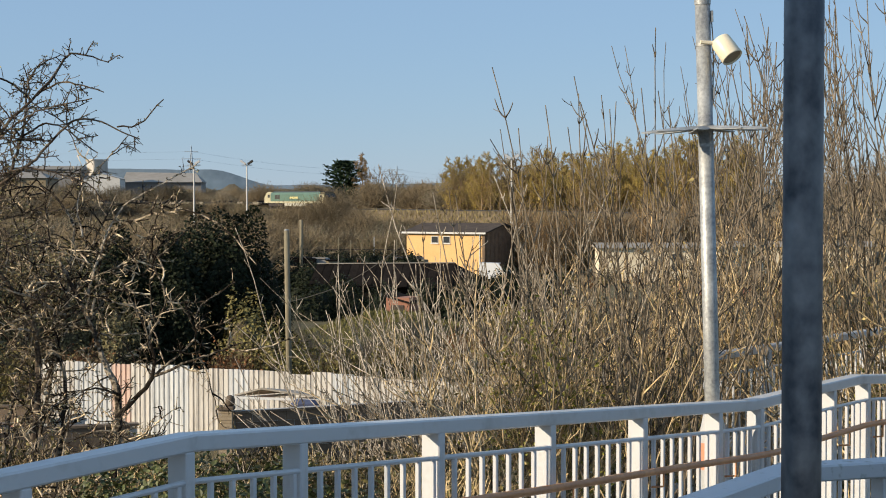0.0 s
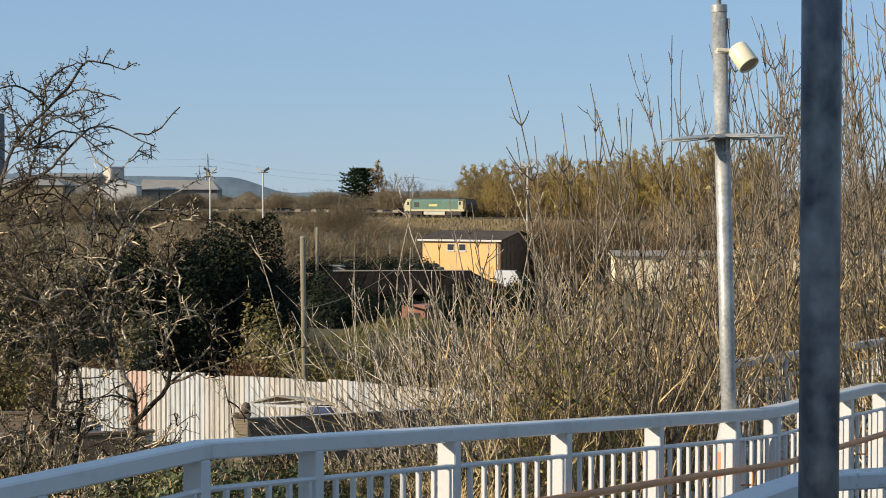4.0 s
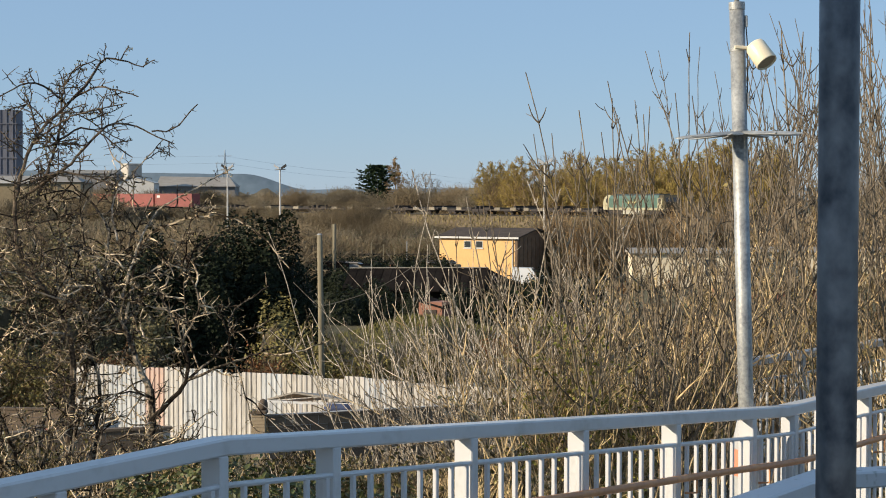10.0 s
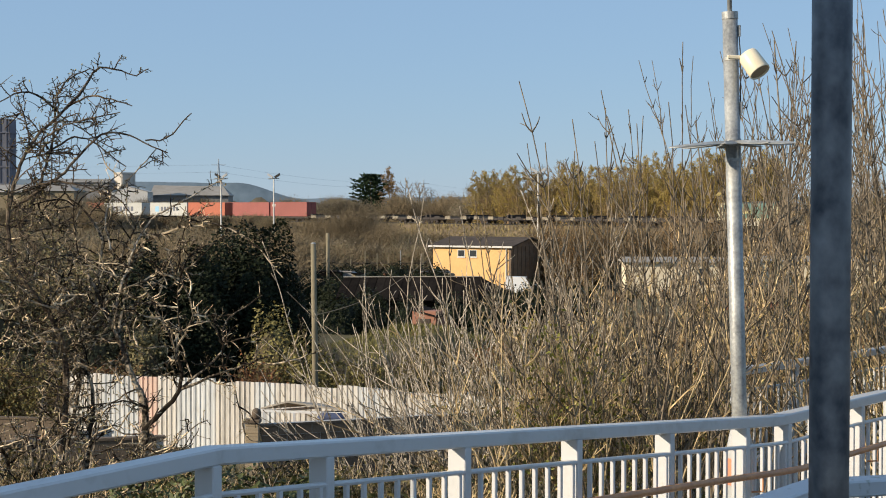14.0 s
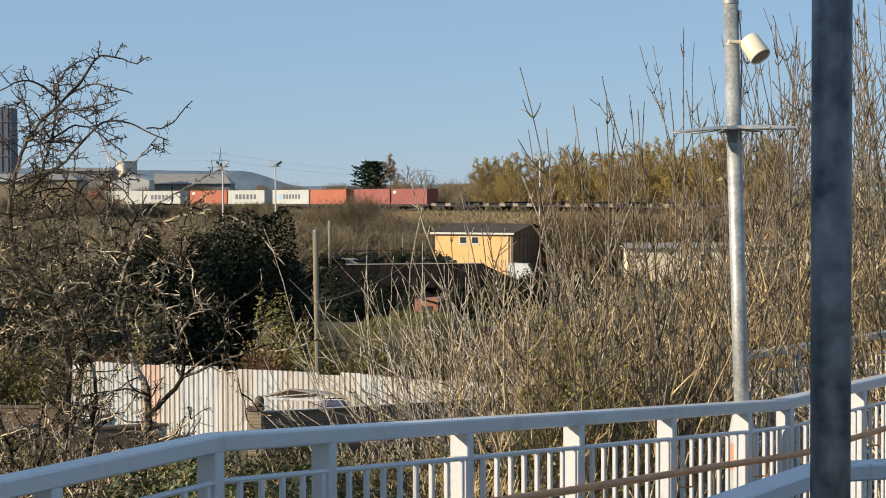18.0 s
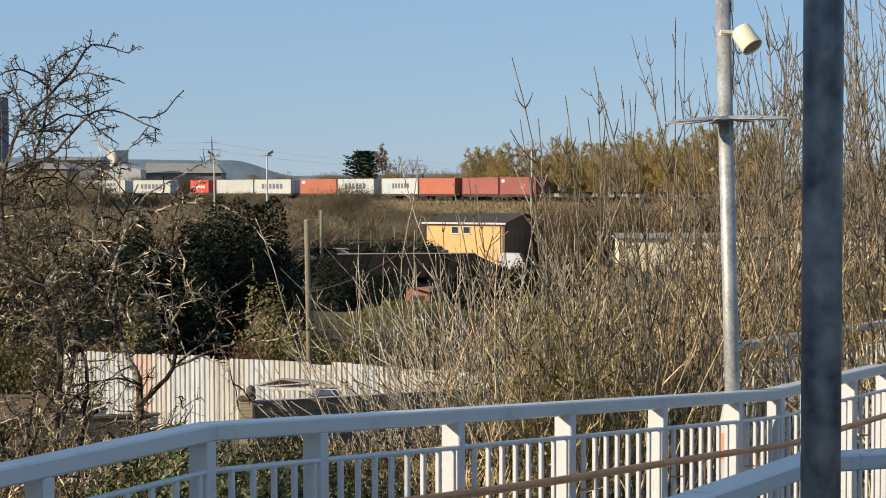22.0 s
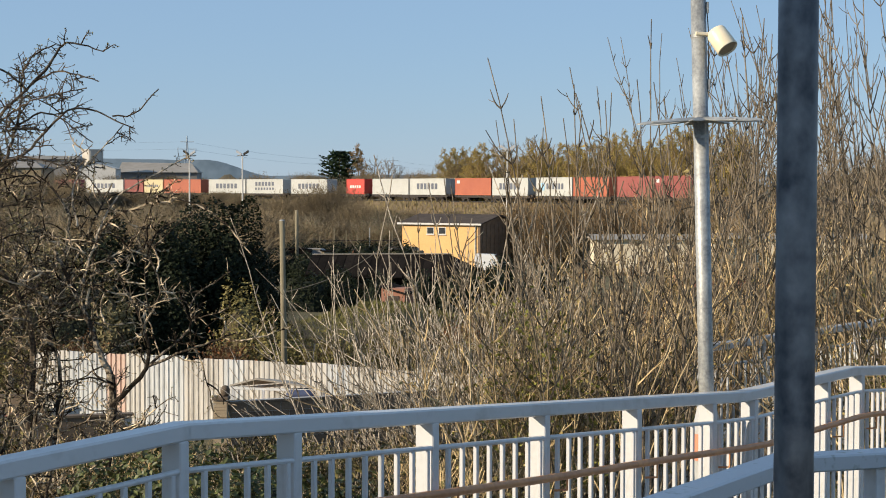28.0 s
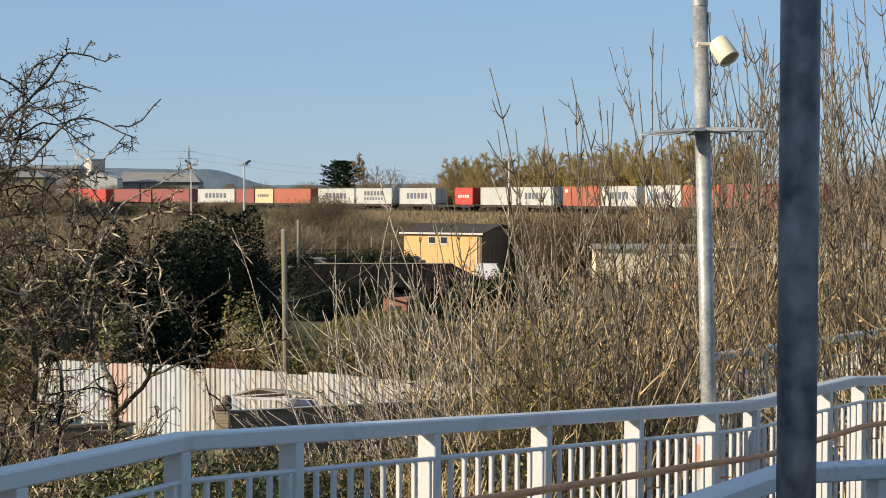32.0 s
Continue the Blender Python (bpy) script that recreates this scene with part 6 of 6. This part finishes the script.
def build_container(length, paint, marks, label):
    t = thing("shipping_container", Matrix.Identity(4), label, "container", "containers on the train")
    h, w, e = 2.88, 2.44, length / 2
    g = Geo()
    # corrugated long sides
    n = int(length / 0.28)
    for side in (-1, 1):
        v, f = [], []
        for i in range(n * 2 + 1):
            x = -e + 0.14 + (length - 0.28) * i / (2 * n)
            y = side * (w / 2 - (0.0 if (i // 1) % 2 else 0.04))
            v += [(x, y, 0.16), (x, y, h - 0.12)]
        f = [(2 * i, 2 * i + 2, 2 * i + 3, 2 * i + 1) for i in range(2 * n)]
        g.add(v, f)
    g.box(-e + 0.06, e - 0.06, -w / 2 + 0.05, w / 2 - 0.05, 0.14, h - 0.02)
    part("body", g, PAINT[paint], t)
    fr = Geo()
    for x in (-e, e - 0.16):
        for y in (-w / 2, w / 2 - 0.16):
            fr.box(x, x + 0.16, y, y + 0.16, 0, h)
    for y in (-w / 2, w / 2 - 0.1):
        fr.box(-e + 0.16, e - 0.16, y, y + 0.1, 0, 0.17)
        fr.box(-e + 0.16, e - 0.16, y, y + 0.1, h - 0.12, h)
    part("frame", fr, PAINT[paint], t)
    d = Geo()
    for y in (-0.6, 0.6):
        d.box(e - 0.02, e + 0.01, y - 0.55, y + 0.55, 0.2, h - 0.15)
    part("door", d, PAINT[paint], t)
    y = -w / 2 - 0.012
    if marks == "word":
        # six plain bars in place of the name
        size = 0.68 if length > 8 else 0.36
        pitch = 1.22 if length > 8 else 0.62
        start = -0.5 if length > 8 else -0.3
        for i in range(6):
            x = start + (i - 2.5) * pitch + (0.4 if length > 8 else 0)
            part("lettering_bar", Geo().box(x - pitch * 0.34, x + pitch * 0.34, y - 0.004, y, 1.5 - size * 0.75, 1.5 + size * 0.75), LETTER_DARK, t)
    if marks == "badge":
        part("badge", Geo().box(-4.3, -3.1, y - 0.004, y, 0.85, 2.05), LETTER_BLUE, t, "light blue square badge")
        for i in range(6):
            x = 0.4 + (i - 2.5) * 1.0
            part("lettering_bar", Geo().box(x - 0.32, x + 0.32, y - 0.004, y, 1.05, 1.95), LETTER_DARK, t)
    if marks == "two":
        for i in range(6):
            x = (i - 2.5) * 1.1
            part("lettering_bar", Geo().box(x - 0.36, x + 0.36, y - 0.004, y, 1.55, 2.35), LETTER_DARK, t)
        for i in range(7):
            x = (i - 3) * 0.95
            part("lettering_bar", Geo().box(x - 0.28, x + 0.28, y - 0.004, y, 0.7, 1.2), LETTER_DARK, t)
    if marks == "label":
        part("label_plate", Geo().box(-e + 0.7, -e + 1.7, y - 0.004, y, 2.0, 2.5), LETTER_WHITE, t, "small white label")
    if marks == "stripe":
        for i in range(5):
            x = (i - 2) * 0.75
            part("lettering_bar", Geo().box(x - 0.26, x + 0.26, y - 0.004, y, 1.15, 1.65), LETTER_WHITE, t)
    return t


def build_wagon(label, loaded=True):
    t = thing("container_wagon", Matrix.Identity(4), label, "wagon", "wagons of the train")
    half = 12.6
    for y in (-1.1, 1.1):
        part("side_beam", Geo().box(-half, half, y - 0.12, y + 0.12, 0.62, 0.98), WAGON, t)
    for x in (-half, -4.3, 0.0, 4.3, half):
        part("cross_beam", Geo().box(x - 0.2, x + 0.2, -1.3, 1.3, 0.66, 1.0), WAGON, t)
    for x in (-9.6, -1.4, 1.4, 9.6):
        b = part("bogie", Geo().box(x - 1.3, x + 1.3, -1.05, 1.05, 0.42, 0.66), WAGON, t)
        for dx in (-0.9, 0.9):
            for y in (-0.78, 0.78):
                part("wheel", Geo().tube([(x + dx, y - 0.07, 0.44), (x + dx, y + 0.07, 0.44)], 0.44, 18), WAGON, b)
    for x in (-half - 0.3, half + 0.3):
        for y in (-0.85, 0.85):
            part("buffer", Geo().tube([(x - 0.35, y, 0.95), (x + 0.35, y, 0.95)], 0.2, 12), WAGON, t)
    if not loaded:
        for x in (-11.6, -6.5, -3.0, 3.0, 6.5, 11.6):
            part("hatch", Geo().box(x - 0.9, x + 0.9, -1.32, 1.32, 0.72, 1.22), WAGON_PALE if abs(x) > 5 else WAGON, t)
        for x in (-12.2, -0.7, 0.7, 12.2):
            part("handbrake", Geo().box(x - 0.25, x + 0.25, -1.3, 1.3, 0.98, 1.5), WAGON, t)
    return t


LOCO_CREAM = mat("locomotive_cream", (0.46, 0.42, 0.27), (0.36, 0.32, 0.2), 0.5, 0.6)


def build_locomotive():
    t = thing("diesel_locomotive", Matrix.Identity(4), "green and yellow diesel freight locomotive on the railway", "locomotive")
    L = 10.4
    body = Geo()
    prof = [(-1.32, 1.25), (-1.32, 2.75), (-1.05, 3.15), (1.05, 3.15), (1.32, 2.75), (1.32, 1.25)]
    body.prism(prof, (-L + 2.2, 0, 0), (L - 2.2, 0, 0))
    part("body", body, LOCO_GREEN, t)
    part("roof", Geo().prism([(-1.08, 3.1), (-0.7, 3.4), (0.7, 3.4), (1.08, 3.1)], (-L + 2.6, 0, 0), (L - 2.6, 0, 0)), LOCO_ROOF, t)
    for e, name in ((1, "front_cab"), (-1, "rear_cab")):
        c = Geo()
        a, b, d = e * (L - 2.2), e * (L - 0.55), e * L
        v = [(a, -1.32, 1.1), (d, -1.3, 1.1), (d, -1.3, 2.1), (b, -1.25, 2.9), (b - e * 0.2, -1.0, 3.25), (a, -1.0, 3.25)]
        v += [(x, -y, z) for x, y, z in v]
        c.add(v, [(0, 1, 2, 3, 4, 5), (11, 10, 9, 8, 7, 6), (0, 6, 7, 1), (1, 7, 8, 2), (2, 8, 9, 3), (3, 9, 10, 4), (4, 10, 11, 5), (5, 11, 6, 0)])
        cab = part(name, c, LOCO_DARK if e > 0 else LOCO_CREAM, t)
        part("cab_side", Geo().box(min(a, d - e * 0.7), max(a, d - e * 0.7), -1.345, -1.31, 1.3, 2.8), LOCO_CREAM, cab, "pale yellow cab side")
        part("cab_front", Geo().box(min(d + e * 0.005, d + e * 0.03), max(d + e * 0.005, d + e * 0.03), -1.2, 1.2, 1.25, 2.05), LOCO_DARK, cab, "dark cab front")
        for y in (-1.0, 0.2):
            part("windscreen", Geo().add([(d + e * 0.02, y, 2.2), (d + e * 0.02, y + 0.8, 2.2), (b + e * 0.05, y + 0.8, 2.85), (b + e * 0.05, y, 2.85)], [(0, 1, 2, 3)]), GLASS, cab)
        x = e * (L - 1.6)
        part("side_window", Geo().box(x - 0.35, x + 0.35, -1.36, -1.346, 2.1, 2.7), GLASS, cab)
        for y in (-0.85, 0.85):
            part("buffer", Geo().tube([(d, y, 1.0), (d + e * 0.5, y, 1.0)], 0.22, 12), WAGON, cab)
        bg = part("bogie", Geo().box(e * 6.6 - 2.4, e * 6.6 + 2.4, -1.2, 1.2, 0.35, 1.0), WAGON, t)
        for dx in (-1.9, 0, 1.9):
            for y in (-0.8, 0.8):
                part("wheel", Geo().tube([(e * 6.6 + dx, y - 0.07, 0.52), (e * 6.6 + dx, y + 0.07, 0.52)], 0.52, 18), WAGON, bg)
    part("sill", Geo().box(-L + 0.3, L - 0.3, -1.36, 1.36, 1.02, 1.36), LOCO_CREAM, t, "pale grey sill")
    part("fuel_tank", Geo().box(-3.6, 3.6, -1.2, 1.2, 0.4, 1.02), LOCO_PALE, t)
    for x in (-6.3, -5.4):
        part("grille", Geo().box(x - 0.4, x + 0.4, -1.345, -1.3, 1.8, 2.65), DARK, t)
    part("yellow_panel", Geo().box(-1.6, 1.2, -1.345, -1.3, 1.9, 2.3), LOCO_YELLOW, t, "yellow panel on the side")
    return t


# Front end of each container behind the front of the first one, its length, paint, marks
LOADS = [
    (0.0, 12.19, "maroon", "label"), (12.75, 12.19, "maroon", ""), (27.6, 12.19, "orange", ""), (40.3, 12.19, "white", "badge"),
    (55.3, 12.19, "white", "word"), (68.0, 12.19, "orange", "label"), (83.5, 12.19, "white", "word"), (96.2, 12.19, "white", ""),
    (111.1, 6.06, "red", "stripe"), (123.9, 12.19, "white", "word"), (138.9, 12.19, "white", "two"), (151.6, 12.19, "white", "word"),
    (166.5, 12.19, "orange", ""), (179.1, 6.06, "cream", "word"), (185.6, 6.06, "maroon", ""), (192.2, 12.19, "white", "word"),
    (207.3, 12.19, "maroon", ""), (220.0, 12.19, "maroon", ""), (235.0, 12.19, "red", ""), (247.7, 12.19, "white", ""),
    (262.9, 12.19, "maroon", ""), (275.6, 12.19, "orange", "")]
WORDS = {"maroon": "faded maroon corrugated shipping container", "orange": "orange-red corrugated shipping container",
         "red": "bright red short shipping container", "white": "pale grey shipping container", "cream": "cream short shipping container"}
ENDS = {"word": " with a line of dark lettering bars", "badge": " with a light blue badge", "two": " with two lines of dark lettering",
        "label": " with a small white label", "stripe": " with white lettering", "": ", plain sided"}
TRAIN = []
loco = build_locomotive()
TRAIN.append((loco, -139.0 - 11.2, 0.0))
empty = build_wagon("empty low container wagon with dark and pale frame parts", False)
for k in range(5):
    ob = empty if k == 0 else copy_thing(empty, Matrix.Identity(4))
    TRAIN.append((ob, -139.0 + 27.8 * k + 13.9, 0.0))
full = build_wagon("container wagon with dark underframe carrying boxes")
for k, (back, cut) in enumerate([(12.5, 0), (40.1, 0), (67.7, 0), (95.9, 0), (123.6, 0), (151.3, 0), (179.0, 0), (206.0, 0), (233.5, 0), (261, 0), (288.6, 0)]):
    ob = full if k == 0 else copy_thing(full, Matrix.Identity(4))
    TRAIN.append((ob, back, 0.0))
for back, length, paint, marks in LOADS:
    ob = build_container(length, paint, marks, WORDS[paint] + ENDS[marks])
    TRAIN.append((ob, back + length / 2, CONTAINER_Z))


def build_bird():
    t = thing("bird", pose(-7, 60, 13), "small dark bird flying past high up", "bird")
    part("body", Geo().tube([(-0.09, 0, 0), (-0.05, 0, 0), (0.03, 0, 0.005), (0.07, 0, 0.0)], [0.008, 0.022, 0.025, 0.005], 8), DARK, t, smooth=True)
    for s in (-1, 1):
        part("wing", Geo().add([(-0.03, s * 0.015, 0.015), (0.035, s * 0.015, 0.015), (0.03, s * 0.15, 0.06), (-0.01, s * 0.16, 0.06), (0.0, s * 0.08, 0.025)], [(0, 1, 4), (1, 2, 4), (2, 3, 4), (3, 0, 4)]), DARK, t)
    return t


bird = build_bird()


# how far the train runs ahead of an even slow-down, metres at 2 s steps
AHEAD = [0, 0, 0, 0, 0, 0, 0, 0, 0, 0, 0, 0, 0, 0.8, 2.0, 1.1, -0.4]


def motions():
    walk(bird, [(t, pose(-7.1 - 9.9 * (t - 6), 60, 13.1 + 1.2 * (t - 6), 0, -7, 180)) for t in (0.0, 6.0, 32.0)])
    for ob, back, lift in TRAIN:
        rows = []
        for i in range(17):
            t = 2.0 * i
            s = -198.7 + 10.56 * t - 0.0144 * t * t + AHEAD[i] - back
            p, d = track(s)
            rows.append((t, pose(p.x, p.y, RAIL_Z + lift, 0, 0, math.degrees(math.atan2(d.y, d.x)))))
        walk(ob, rows)


motions()
